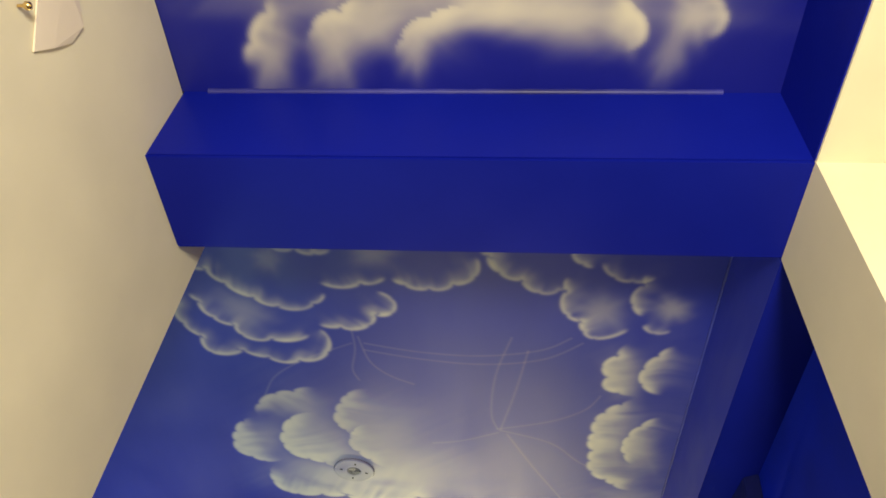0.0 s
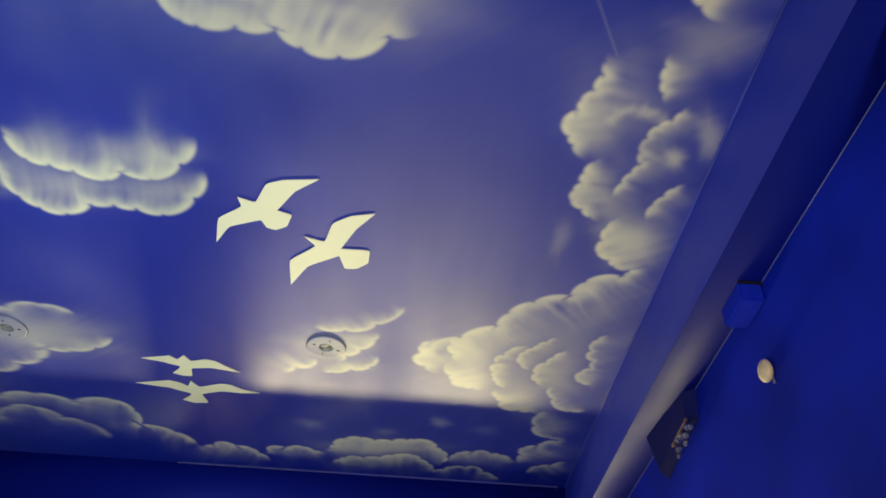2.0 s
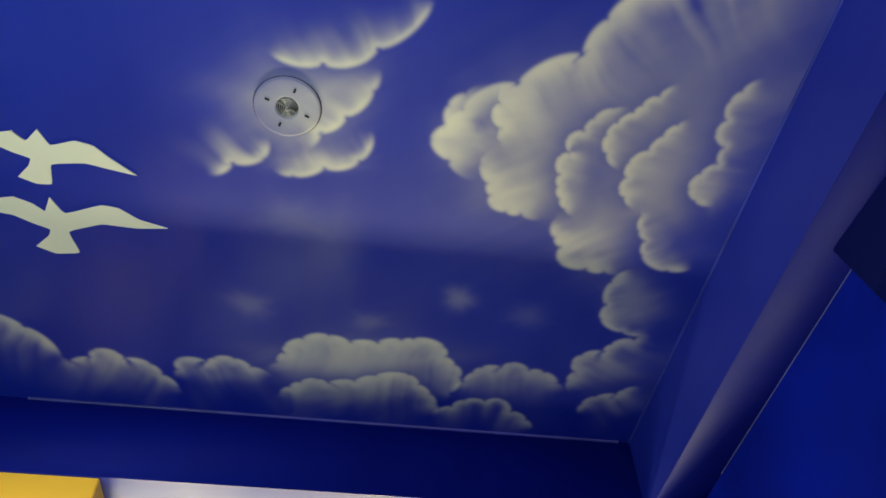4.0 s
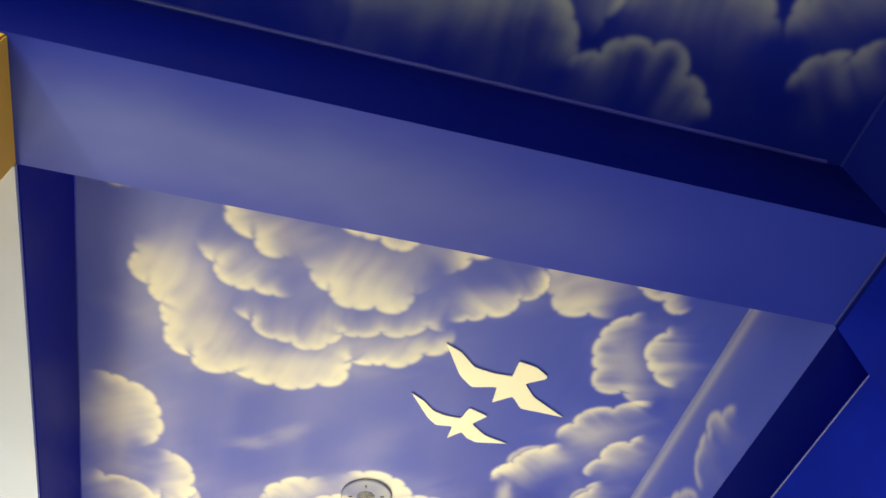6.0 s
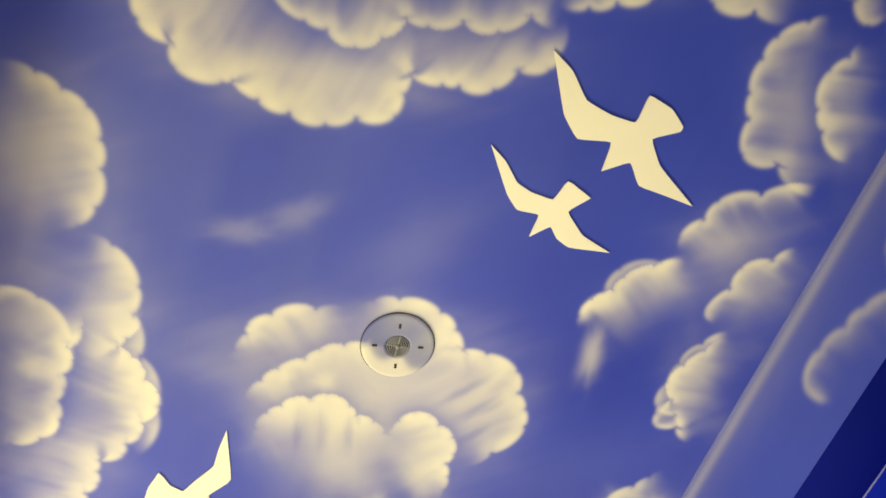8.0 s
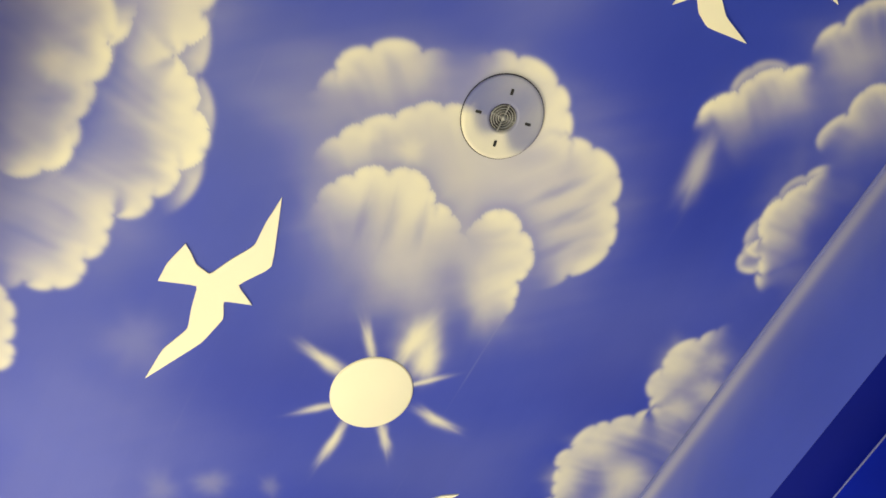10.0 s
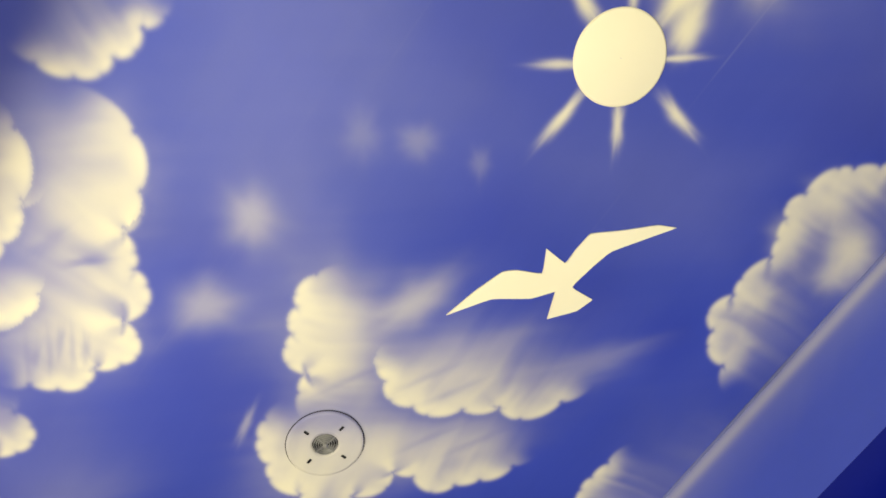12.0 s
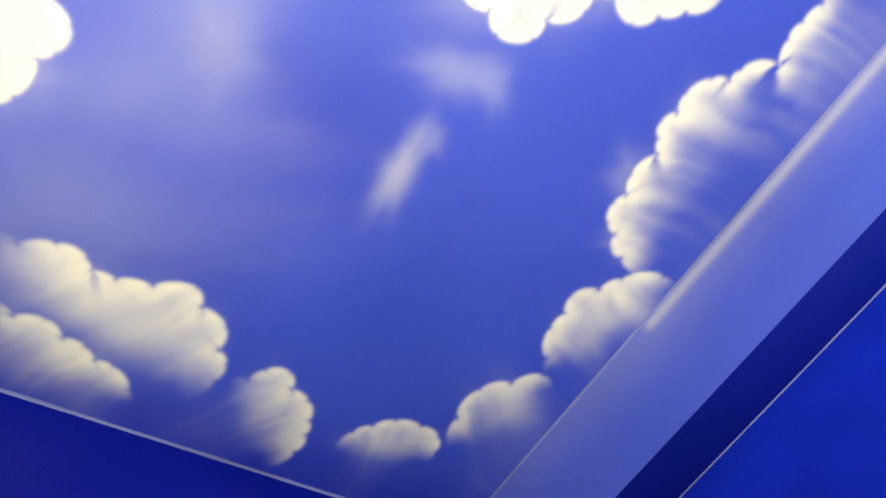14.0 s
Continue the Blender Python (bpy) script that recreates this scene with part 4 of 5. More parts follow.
sky_gallery.rim([(-0.063, 8.992), (-0.072, 8.934), (-0.058, 8.878), (-0.028, 8.847), (-0.004, 8.812), (0.041, 8.810), (0.078, 8.781), (0.144, 8.802), (0.169, 8.831), (0.222, 8.837), (0.258, 8.868), (0.306, 8.907)], 0.140, 0.95)
sky_gallery.rim([(0.291, 8.898), (0.288, 8.817), (0.320, 8.778), (0.368, 8.777), (0.396, 8.804), (0.448, 8.833), (0.471, 8.886), (0.460, 8.924), (0.481, 8.967), (0.483, 9.018), (0.470, 9.072)], 0.100, 0.95)
sky_gallery.rim([(0.206, 10.443), (0.130, 10.382), (0.120, 10.327), (0.063, 10.329), (0.036, 10.292), (0.034, 10.255), (0.009, 10.237), (0.005, 10.191), (-0.015, 10.167), (-0.000, 10.102), (0.059, 10.042)], 0.120, 0.95)
sky_gallery.rim([(0.778, 10.231), (0.736, 10.303), (0.682, 10.384), (0.633, 10.427), (0.590, 10.477), (0.517, 10.455), (0.460, 10.468), (0.476, 10.517), (0.410, 10.580), (0.413, 10.631), (0.336, 10.667), (0.296, 10.635), (0.201, 10.629), (0.174, 10.592), (0.134, 10.573), (0.115, 10.539), (0.100, 10.484), (0.120, 10.402)], 0.120, 0.95)
sky_gallery.rim([(0.760, 9.979), (0.723, 10.082), (0.658, 10.177), (0.589, 10.175), (0.506, 10.228), (0.438, 10.285), (0.392, 10.282), (0.333, 10.294), (0.292, 10.254), (0.249, 10.232), (0.231, 10.207), (0.253, 10.154)], 0.110, 0.95)
sky_gallery.rim([(0.290, 7.684), (0.325, 7.771), (0.317, 7.811), (0.248, 7.832), (0.212, 7.891), (0.134, 7.907), (0.099, 7.916), (0.021, 7.913), (0.021, 7.963), (0.019, 8.016), (-0.064, 8.045), (-0.124, 8.080), (-0.205, 8.078), (-0.278, 8.070), (-0.338, 8.046), (-0.358, 8.056), (-0.459, 8.055), (-0.473, 8.007), (-0.549, 7.981), (-0.566, 7.931), (-0.559, 7.892), (-0.579, 7.852), (-0.576, 7.806), (-0.609, 7.789), (-0.618, 7.743), (-0.675, 7.704), (-0.677, 7.659), (-0.656, 7.628), (-0.664, 7.586), (-0.650, 7.540)], 0.110, 0.95)
sky_gallery.rim([(0.309, 7.719), (0.233, 7.714), (0.176, 7.768), (0.097, 7.772), (0.027, 7.806), (-0.024, 7.803), (-0.061, 7.859), (-0.110, 7.896), (-0.176, 7.880), (-0.225, 7.877), (-0.298, 7.848), (-0.304, 7.815), (-0.377, 7.760)], 0.055, 0.80)
sky_gallery.rim([(-0.182, 7.675), (-0.256, 7.700), (-0.317, 7.688), (-0.374, 7.693), (-0.429, 7.659), (-0.432, 7.614), (-0.475, 7.586), (-0.484, 7.525)], 0.070, 0.90)
sky_gallery.rim([(0.483, 7.403), (0.550, 7.463), (0.542, 7.513), (0.483, 7.544), (0.475, 7.599), (0.404, 7.629), (0.348, 7.659), (0.270, 7.669)], 0.060, 0.95)
sky_gallery.rim([(-0.587, 8.501), (-0.513, 8.504), (-0.436, 8.595), (-0.436, 8.672), (-0.400, 8.789), (-0.339, 8.926), (-0.368, 9.108)], 0.090, 0.95)
sky_gallery.rim([(-0.802, 8.645), (-0.742, 8.684), (-0.652, 8.686), (-0.564, 8.789), (-0.578, 8.897), (-0.580, 8.995), (-0.589, 9.124)], 0.070, 0.85)
sky_gallery.rim([(-0.435, 8.623), (-0.419, 8.679), (-0.440, 8.743), (-0.456, 8.773), (-0.419, 8.796), (-0.389, 8.816), (-0.379, 8.856), (-0.341, 8.883), (-0.326, 8.926), (-0.362, 8.986), (-0.354, 9.023), (-0.385, 9.065), (-0.384, 9.100), (-0.442, 9.133), (-0.440, 9.173), (-0.432, 9.213), (-0.459, 9.253), (-0.451, 9.293), (-0.493, 9.340), (-0.552, 9.350), (-0.587, 9.382), (-0.629, 9.390)], 0.120, 0.95)
sky_gallery.rim([(-0.561, 8.695), (-0.546, 8.745), (-0.568, 8.809), (-0.551, 8.842), (-0.567, 8.886), (-0.557, 8.931), (-0.571, 8.969), (-0.557, 9.028), (-0.594, 9.095), (-0.662, 9.129), (-0.699, 9.144)], 0.070, 0.90)
sky_gallery.rim([(-0.391, 10.081), (-0.401, 10.139), (-0.375, 10.178), (-0.389, 10.228), (-0.348, 10.253), (-0.334, 10.291), (-0.291, 10.310), (-0.268, 10.352), (-0.295, 10.413), (-0.251, 10.428), (-0.228, 10.472), (-0.248, 10.508), (-0.293, 10.545), (-0.284, 10.585), (-0.332, 10.628), (-0.388, 10.644), (-0.417, 10.674), (-0.461, 10.662)], 0.120, 0.95)
sky_gallery.rim([(-0.561, 10.202), (-0.576, 10.281), (-0.559, 10.320), (-0.571, 10.367), (-0.567, 10.410), (-0.599, 10.472), (-0.638, 10.485)], 0.100, 0.90)
sky_gallery.rim([(-0.486, 10.381), (-0.468, 10.437), (-0.466, 10.498), (-0.507, 10.561), (-0.510, 10.613), (-0.554, 10.645)], 0.080, 0.90)
sky_gallery.rim([(-0.449, 10.649), (-0.519, 10.706), (-0.511, 10.747), (-0.550, 10.805), (-0.605, 10.829), (-0.644, 10.872), (-0.675, 10.882)], 0.060, 0.90)
sky_gallery.rim([(-0.414, 10.668), (-0.385, 10.727), (-0.336, 10.743), (-0.318, 10.780), (-0.333, 10.822), (-0.370, 10.853), (-0.359, 10.887), (-0.391, 10.940), (-0.444, 10.964), (-0.475, 11.005), (-0.530, 11.022), (-0.581, 11.073)], 0.130, 0.95)
sky_gallery.rim([(-0.508, 7.262), (-0.540, 7.303), (-0.552, 7.347), (-0.607, 7.386), (-0.654, 7.381), (-0.700, 7.410), (-0.756, 7.403), (-0.781, 7.386)], 0.075, 0.95)
sky_gallery.rim([(-0.195, 7.515), (-0.240, 7.547), (-0.319, 7.542), (-0.330, 7.505), (-0.403, 7.476), (-0.421, 7.427), (-0.416, 7.381), (-0.439, 7.351), (-0.443, 7.262)], 0.100, 0.95)
sky_gallery.rim([(0.218, 7.522), (0.161, 7.598), (0.158, 7.645), (0.142, 7.676), (0.055, 7.675), (-0.011, 7.694), (-0.077, 7.673), (-0.090, 7.644), (-0.139, 7.625), (-0.158, 7.578), (-0.186, 7.551), (-0.188, 7.486)], 0.160, 0.95)
sky_gallery.rim([(0.166, 7.319), (0.136, 7.366), (0.122, 7.426), (0.076, 7.449), (0.017, 7.419), (-0.033, 7.423), (-0.103, 7.394), (-0.112, 7.365), (-0.156, 7.338), (-0.162, 7.267)], 0.070, 0.95)
sky_gallery.rim([(0.325, 7.280), (0.361, 7.335), (0.359, 7.401), (0.297, 7.425), (0.268, 7.480), (0.197, 7.504)], 0.110, 0.95)
sky_gallery.rim([(1.136, 9.833), (1.048, 9.773), (0.966, 9.754), (0.947, 9.714), (0.897, 9.682), (0.924, 9.609), (0.906, 9.565), (0.935, 9.479), (0.911, 9.436), (0.890, 9.384), (0.864, 9.363), (0.887, 9.313), (0.913, 9.217), (0.948, 9.196), (1.006, 9.153), (1.046, 9.115), (1.019, 9.083), (0.974, 9.040), (0.990, 8.986), (0.976, 8.952), (1.037, 8.871), (1.069, 8.825), (1.120, 8.785)], 0.110, 0.95)
sky_gallery.rim([(1.137, 10.931), (0.994, 10.938), (0.950, 10.933), (0.932, 10.895), (0.888, 10.882), (0.862, 10.832), (0.880, 10.795), (0.852, 10.748), (0.877, 10.672), (0.845, 10.639), (0.820, 10.604), (0.843, 10.564), (0.826, 10.517), (0.858, 10.456), (0.903, 10.436), (0.908, 10.400), (0.996, 10.337), (0.960, 10.278), (0.961, 10.230), (0.972, 10.173), (1.005, 10.077)], 0.110, 0.95)
sky_gallery.rim([(1.075, 11.345), (1.022, 11.293), (0.963, 11.206), (0.969, 11.151), (0.947, 11.101), (1.009, 11.049), (1.044, 10.990), (1.153, 10.923), (1.231, 10.944)], 0.110, 0.95)
sky_gallery.rim([(0.974, 11.687), (0.912, 11.576), (0.910, 11.466), (0.983, 11.410), (1.052, 11.344), (1.121, 11.391)], 0.100, 0.90)
sky_gallery.rim([(0.658, 11.832), (0.665, 11.740), (0.704, 11.701), (0.751, 11.658), (0.831, 11.646), (0.902, 11.660), (0.926, 11.707), (0.899, 11.770)], 0.090, 0.90)
sky_gallery.rim([(-0.360, 11.591), (-0.281, 11.593), (-0.216, 11.553), (-0.146, 11.560), (-0.129, 11.583), (-0.074, 11.579), (0.002, 11.560), (0.091, 11.518), (0.121, 11.563), (0.200, 11.587), (0.213, 11.654), (0.252, 11.683), (0.252, 11.740), (0.210, 11.819)], 0.140, 0.95)
sky_gallery.rim([(0.265, 11.735), (0.327, 11.706), (0.347, 11.657), (0.408, 11.638), (0.436, 11.685), (0.496, 11.698), (0.533, 11.755), (0.549, 11.801), (0.553, 11.865), (0.481, 11.950)], 0.120, 0.90)
sky_gallery.rim([(-0.301, 11.746), (-0.223, 11.764), (-0.160, 11.741), (-0.110, 11.776), (-0.056, 11.776), (-0.023, 11.805), (0.023, 11.801), (0.083, 11.848), (0.100, 11.902)], 0.080, 0.85)
sky_gallery.rim([(-0.632, 10.024), (-0.470, 10.029), (-0.406, 10.129), (-0.397, 10.216), (-0.355, 10.292)], 0.130, 0.85)
sky_gallery.rim([(-0.725, 10.109), (-0.657, 10.139), (-0.585, 10.267), (-0.560, 10.330)], 0.110, 0.85)
# blue hollows between the lobes
sky_hall.puff((-0.274, 3.476), (0.080, 0.033), (-0.019, 0.046), 0.40, HALL_SKY)
sky_hall.puff((-0.435, 3.635), (0.072, 0.031), (-0.016, 0.036), 0.35, HALL_SKY)
sky_hall.puff((-0.090, 3.600), (0.091, 0.004), (-0.005, 0.036), 0.35, HALL_SKY)
sky_hall.puff((1.067, 4.120), (0.033, -0.003), (0.015, 0.046), 0.45)
sky_hall.puff((0.908, 3.932), (0.027, -0.003), (0.008, 0.028), 0.40)
sky_hall.puff((1.033, 4.562), (0.092, -0.011), (0.019, 0.074), 0.30)
sky_hall.puff((0.883, 4.071), (0.067, -0.007), (0.023, 0.090), 0.50, HALL_SKY)
sky_hall.puff((1.002, 4.300), (0.042, -0.005), (0.018, 0.067), 0.45, HALL_SKY)
sky_hall.puff((1.057, 4.041), (0.035, -0.004), (0.018, 0.057), 0.40, HALL_SKY)
sky_hall.puff((0.808, 3.976), (0.020, -0.012), (0.011, 0.019), 0.28)
sky_hall.puff((0.832, 3.944), (0.020, -0.012), (0.011, 0.019), 0.28)
sky_hall.puff((0.862, 3.924), (0.020, -0.012), (0.011, 0.019), 0.28)
sky_hall.puff((0.944, 3.934), (0.019, -0.012), (0.011, 0.019), 0.28)
sky_hall.puff((0.977, 3.958), (0.020, -0.012), (0.012, 0.019), 0.28)
sky_hall.puff((0.704, 5.587), (0.039, -0.006), (0.032, 0.096), 0.35, HALL_SKY)
sky_hall.puff((0.329, 5.451), (0.027, -0.004), (0.007, 0.028), 0.45, HALL_SKY)
# blue hollows between the lobes
sky_gallery.puff((-0.619, 10.543), (0.055, -0.054), (0.023, 0.033), 0.45, SKY)
sky_gallery.puff((-0.420, 10.322), (0.031, -0.025), (0.006, 0.009), 0.50, SKY)
sky_gallery.puff((-0.499, 10.319), (0.015, -0.049), (0.016, 0.006), 0.30, SKY)
sky_gallery.puff((-0.605, 10.695), (0.062, -0.031), (0.010, 0.027), 0.50, SKY)
sky_gallery.puff((-0.770, 10.390), (0.028, -0.019), (0.027, 0.060), 0.50, SKY)
sky_gallery.puff((-0.493, 10.552), (0.016, -0.032), (0.013, 0.009), 0.35, SKY)
sky_gallery.puff((-0.380, 10.519), (0.009, -0.004), (0.014, 0.036), 0.35, SKY)
sky_gallery.puff((-0.325, 10.514), (0.009, -0.005), (0.016, 0.033), 0.35, SKY)
sky_gallery.puff((-0.405, 10.581), (0.009, -0.004), (0.012, 0.035), 0.30, SKY)
sky_gallery.puff((-0.037, 8.748), (0.024, -0.012), (0.010, 0.020), 0.35)
sky_gallery.puff((0.061, 8.743), (0.025, -0.012), (0.013, 0.025), 0.45)
sky_gallery.puff((0.098, 8.913), (0.016, -0.003), (0.014, 0.060), 0.28, SKY)
sky_gallery.puff((0.167, 8.890), (0.014, -0.002), (0.014, 0.054), 0.28, SKY)
sky_gallery.puff((0.036, 8.933), (0.012, -0.002), (0.012, 0.053), 0.28, SKY)
sky_gallery.puff((0.407, 8.696), (0.033, -0.041), (0.011, 0.008), 0.30, SKY)
sky_gallery.puff((0.478, 8.727), (0.034, -0.042), (0.012, 0.008), 0.30, SKY)
sky_gallery.puff((0.447, 8.655), (0.033, -0.042), (0.011, 0.007), 0.30, SKY)
sky_gallery.puff((0.504, 8.805), (0.034, -0.043), (0.012, 0.008), 0.30, SKY)
sky_gallery.puff((0.377, 10.191), (0.042, -0.064), (0.009, 0.005), 0.22, SKY)
sky_gallery.puff((0.455, 10.200), (0.043, -0.066), (0.009, 0.005), 0.22, SKY)
sky_gallery.puff((0.484, 10.339), (0.044, -0.067), (0.009, 0.006), 0.22, SKY)
sky_gallery.puff((0.595, 10.297), (0.045, -0.068), (0.010, 0.006), 0.22, SKY)
sky_gallery.puff((0.211, 10.298), (0.041, -0.064), (0.008, 0.005), 0.22, SKY)
sky_gallery.puff((-0.614, 8.965), (0.063, -0.031), (0.021, 0.065), 0.45, SKY)
sky_gallery.puff((-0.694, 8.828), (0.051, -0.027), (0.016, 0.049), 0.30, SKY)
sky_gallery.puff((-0.641, 8.882), (0.022, -0.011), (0.010, 0.031), 0.30)
sky_gallery.puff((1.029, 8.949), (0.053, -0.020), (0.034, 0.044), 0.42)
sky_gallery.puff((1.174, 8.995), (0.042, -0.016), (0.028, 0.034), 0.42)
sky_gallery.puff((1.124, 9.085), (0.045, -0.016), (0.029, 0.039), 0.42)
sky_gallery.puff((0.977, 9.294), (0.058, -0.019), (0.037, 0.053), 0.42)
sky_gallery.puff((1.126, 9.353), (0.061, -0.020), (0.040, 0.056), 0.42)
sky_gallery.puff((0.936, 9.416), (0.047, -0.016), (0.030, 0.045), 0.42)
sky_gallery.puff((1.109, 9.344), (0.017, -0.047), (0.051, 0.014), 0.35)
sky_gallery.puff((1.120, 9.425), (0.015, -0.042), (0.046, 0.014), 0.35)
sky_gallery.puff((1.043, 8.971), (0.017, -0.044), (0.048, 0.010), 0.35)
sky_gallery.puff((0.950, 9.276), (0.015, -0.040), (0.042, 0.012), 0.35)
sky_gallery.puff((0.990, 9.574), (0.013, -0.037), (0.038, 0.013), 0.35)
sky_gallery.puff((1.043, 9.705), (0.012, -0.035), (0.036, 0.013), 0.35)
sky_gallery.puff((1.129, 8.918), (0.012, -0.034), (0.038, 0.007), 0.35)
sky_gallery.puff((-0.634, 10.738), (0.063, -0.041), (0.020, 0.045), 0.35, SKY)
sky_gallery.puff((-0.389, 10.548), (0.007, -0.004), (0.025, 0.046), 0.25, SKY)
sky_gallery.puff((-0.351, 10.523), (0.006, -0.004), (0.025, 0.046), 0.25, SKY)
sky_gallery.puff((-0.415, 10.594), (0.007, -0.004), (0.025, 0.047), 0.25, SKY)
sky_gallery.puff((-0.524, 10.847), (0.003, -0.008), (0.040, 0.031), 0.25, SKY)
sky_gallery.puff((-0.481, 10.835), (0.004, -0.008), (0.042, 0.031), 0.25, SKY)
sky_gallery.puff((-0.560, 10.900), (0.003, -0.007), (0.040, 0.032), 0.25, SKY)
sky_gallery.puff((-0.439, 10.792), (0.004, -0.007), (0.042, 0.031), 0.25, SKY)
sky_gallery.puff((0.498, 7.351), (0.040, -0.010), (0.017, 0.043), 0.50)
# thin pale brush lines over the near end of the hall
sky_hall.stroke([(0.438, 3.130), (0.404, 3.040), (0.420, 2.759), (0.485, 2.537)], 0.0048, 0.085, taper=False)
sky_hall.stroke([(0.448, 3.143), (0.509, 2.867), (0.550, 2.611)], 0.0048, 0.085, taper=False)
sky_hall.stroke([(-0.089, 2.631), (0.101, 2.675), (0.365, 2.708), (0.624, 2.669), (0.753, 2.557)], 0.0048, 0.085, taper=False)
sky_hall.stroke([(-0.084, 2.591), (0.103, 2.635), (0.364, 2.657), (0.618, 2.609), (0.708, 2.530)], 0.0048, 0.085, taper=False)
sky_hall.stroke([(0.438, 3.130), (0.669, 3.067), (0.810, 2.973), (0.850, 2.877)], 0.0048, 0.085, taper=False)
sky_hall.stroke([(0.439, 3.157), (0.278, 3.234), (0.153, 3.254)], 0.0048, 0.085, taper=False)
sky_hall.stroke([(0.480, 3.168), (0.603, 3.425), (0.766, 3.719)], 0.0048, 0.085, taper=False)
sky_hall.stroke([(0.458, 3.142), (0.686, 3.214), (0.786, 3.354), (0.868, 3.411)], 0.0048, 0.085, taper=False)
sky_hall.stroke([(-0.106, 2.554), (-0.080, 2.712), (0.003, 2.795), (0.092, 2.837)], 0.0048, 0.085, taper=False)
sky_hall.stroke([(-0.548, 2.943), (-0.493, 2.813), (-0.349, 2.700), (-0.137, 2.593)], 0.0048, 0.085, taper=False)
sky_hall.stroke([(-0.127, 2.517), (-0.121, 2.632), (-0.158, 2.757), (-0.130, 2.822)], 0.0048, 0.085, taper=False)
# the painted sun stands here, among its soft rays
SUN = (0.271, 9.341)
face_gallery.rim([(7.948, 2.999), (7.942, 3.118), (7.894, 3.143), (7.824, 3.150), (7.794, 3.186), (7.727, 3.141), (7.641, 3.083)], 0.05, 0.9)
face_gallery.rim([(8.295, 3.015), (8.327, 3.132), (8.227, 3.146), (8.141, 3.112), (8.075, 3.097), (7.979, 2.991)], 0.05, 0.9)
# painted sheen on the beam's underside, strongest on its lit left
for x, a in ((-0.75, 0.55), (-0.5, 0.6), (-0.2, 0.5), (0.1, 0.35), (0.45, 0.2)):
    beam_under.puff((x, 7.06), (0.22, 0.02), (0, 0.11), 0.3 * a, (0.30, 0.36, 0.62))
# the cove's soft highlight and bled cream are painted along the soffit
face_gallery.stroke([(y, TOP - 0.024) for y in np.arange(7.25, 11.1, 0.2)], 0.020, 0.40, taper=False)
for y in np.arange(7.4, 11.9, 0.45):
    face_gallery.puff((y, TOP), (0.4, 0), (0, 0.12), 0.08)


def structure_sheet(name, canvas, place, slab, label):
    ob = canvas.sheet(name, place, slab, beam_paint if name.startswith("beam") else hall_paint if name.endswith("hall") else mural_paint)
    return tagged(ob, label, name.split("_")[0], kind="structure")


def overhead(z):
    return lambda u, v: np.stack((u, v, np.full_like(u, z)), -1)


def facing(x):
    return lambda u, v: np.stack((np.full_like(u, x), u, v), -1)


structure_sheet("ceiling_passage", sky_passage, overhead(TOP), (LEFT - 0.2, FACE, -1.5, B1[0], TOP + 0.004, TOP + 0.12), "ceiling painted as deep blue sky with a bank of cream clouds")
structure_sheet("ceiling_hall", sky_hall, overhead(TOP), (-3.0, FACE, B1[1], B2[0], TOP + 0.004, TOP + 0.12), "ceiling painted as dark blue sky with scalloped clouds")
structure_sheet("ceiling_gallery", sky_gallery, overhead(TOP), (BAY, FACE, B2[1], END, TOP + 0.004, TOP + 0.12), "ceiling painted as bright blue sky with cream clouds")
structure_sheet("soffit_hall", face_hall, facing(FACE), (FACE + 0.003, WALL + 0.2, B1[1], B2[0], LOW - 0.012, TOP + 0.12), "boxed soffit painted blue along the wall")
structure_sheet("soffit_gallery", face_gallery, facing(FACE), (FACE + 0.003, WALL + 0.2, B2[0], END, LOW - 0.012, TOP + 0.12), "boxed blue soffit with clouds on its face, coloured paler as if lit")
structure("soffit_passage", box(FACE, FACE + 0.1, -1.5, B1[0], LOW + 0.002, TOP + 0.12), navy_paint, "blue upstand beside the passage ceiling")
structure("beam_passage", box(LEFT, WALL, B1[0], B1[1], LOW, TOP + 0.12, 0.006), navy_paint, "deep blue painted ceiling beam over the passage")
structure_sheet("beam_gallery", beam_under, overhead(LOW), (-3.0, FACE, B2[0], B2[1], LOW + 0.003, TOP + 0.12), "deep blue ceiling beam with a pale sheen painted on its underside")
structure("soffit_bay", box(BAY - 0.12, BAY, B2[1], END, LOW, TOP + 0.12, 0.004), navy_paint, "deep blue upstand over the gallery's open side")


def bead(name, a, b, r, label, mat=None):
    """A thin rounded bead of filler along an inside corner."""
    bm = bmesh.new()
    a, b = Vector(a), Vector(b)
    side = (b - a).normalized().cross(Vector((0, 0, 1)))
    n = max(2, int((b - a).length / 0.04))
    rng = random.Random(name)
    rings = []
    for i in range(n + 1):
        p, w = a.lerp(b, i / n), r * (0.88 + 0.24 * rng.random())
        rings.append([bm.verts.new(p + side * (w * math.cos(k * math.pi / 3)) + Vector((0, 0, w * math.sin(k * math.pi / 3)))) for k in range(6)])
    for p, q in zip(rings[:-1], rings[1:]):
        for k in range(6):
            bm.faces.new((p[k], p[(k + 1) % 6], q[(k + 1) % 6], q[k]))
    for f in bm.faces:
        f.smooth = True
    return tagged(part(name, bm, mat or blue_bead), label, "trim", kind="structure")


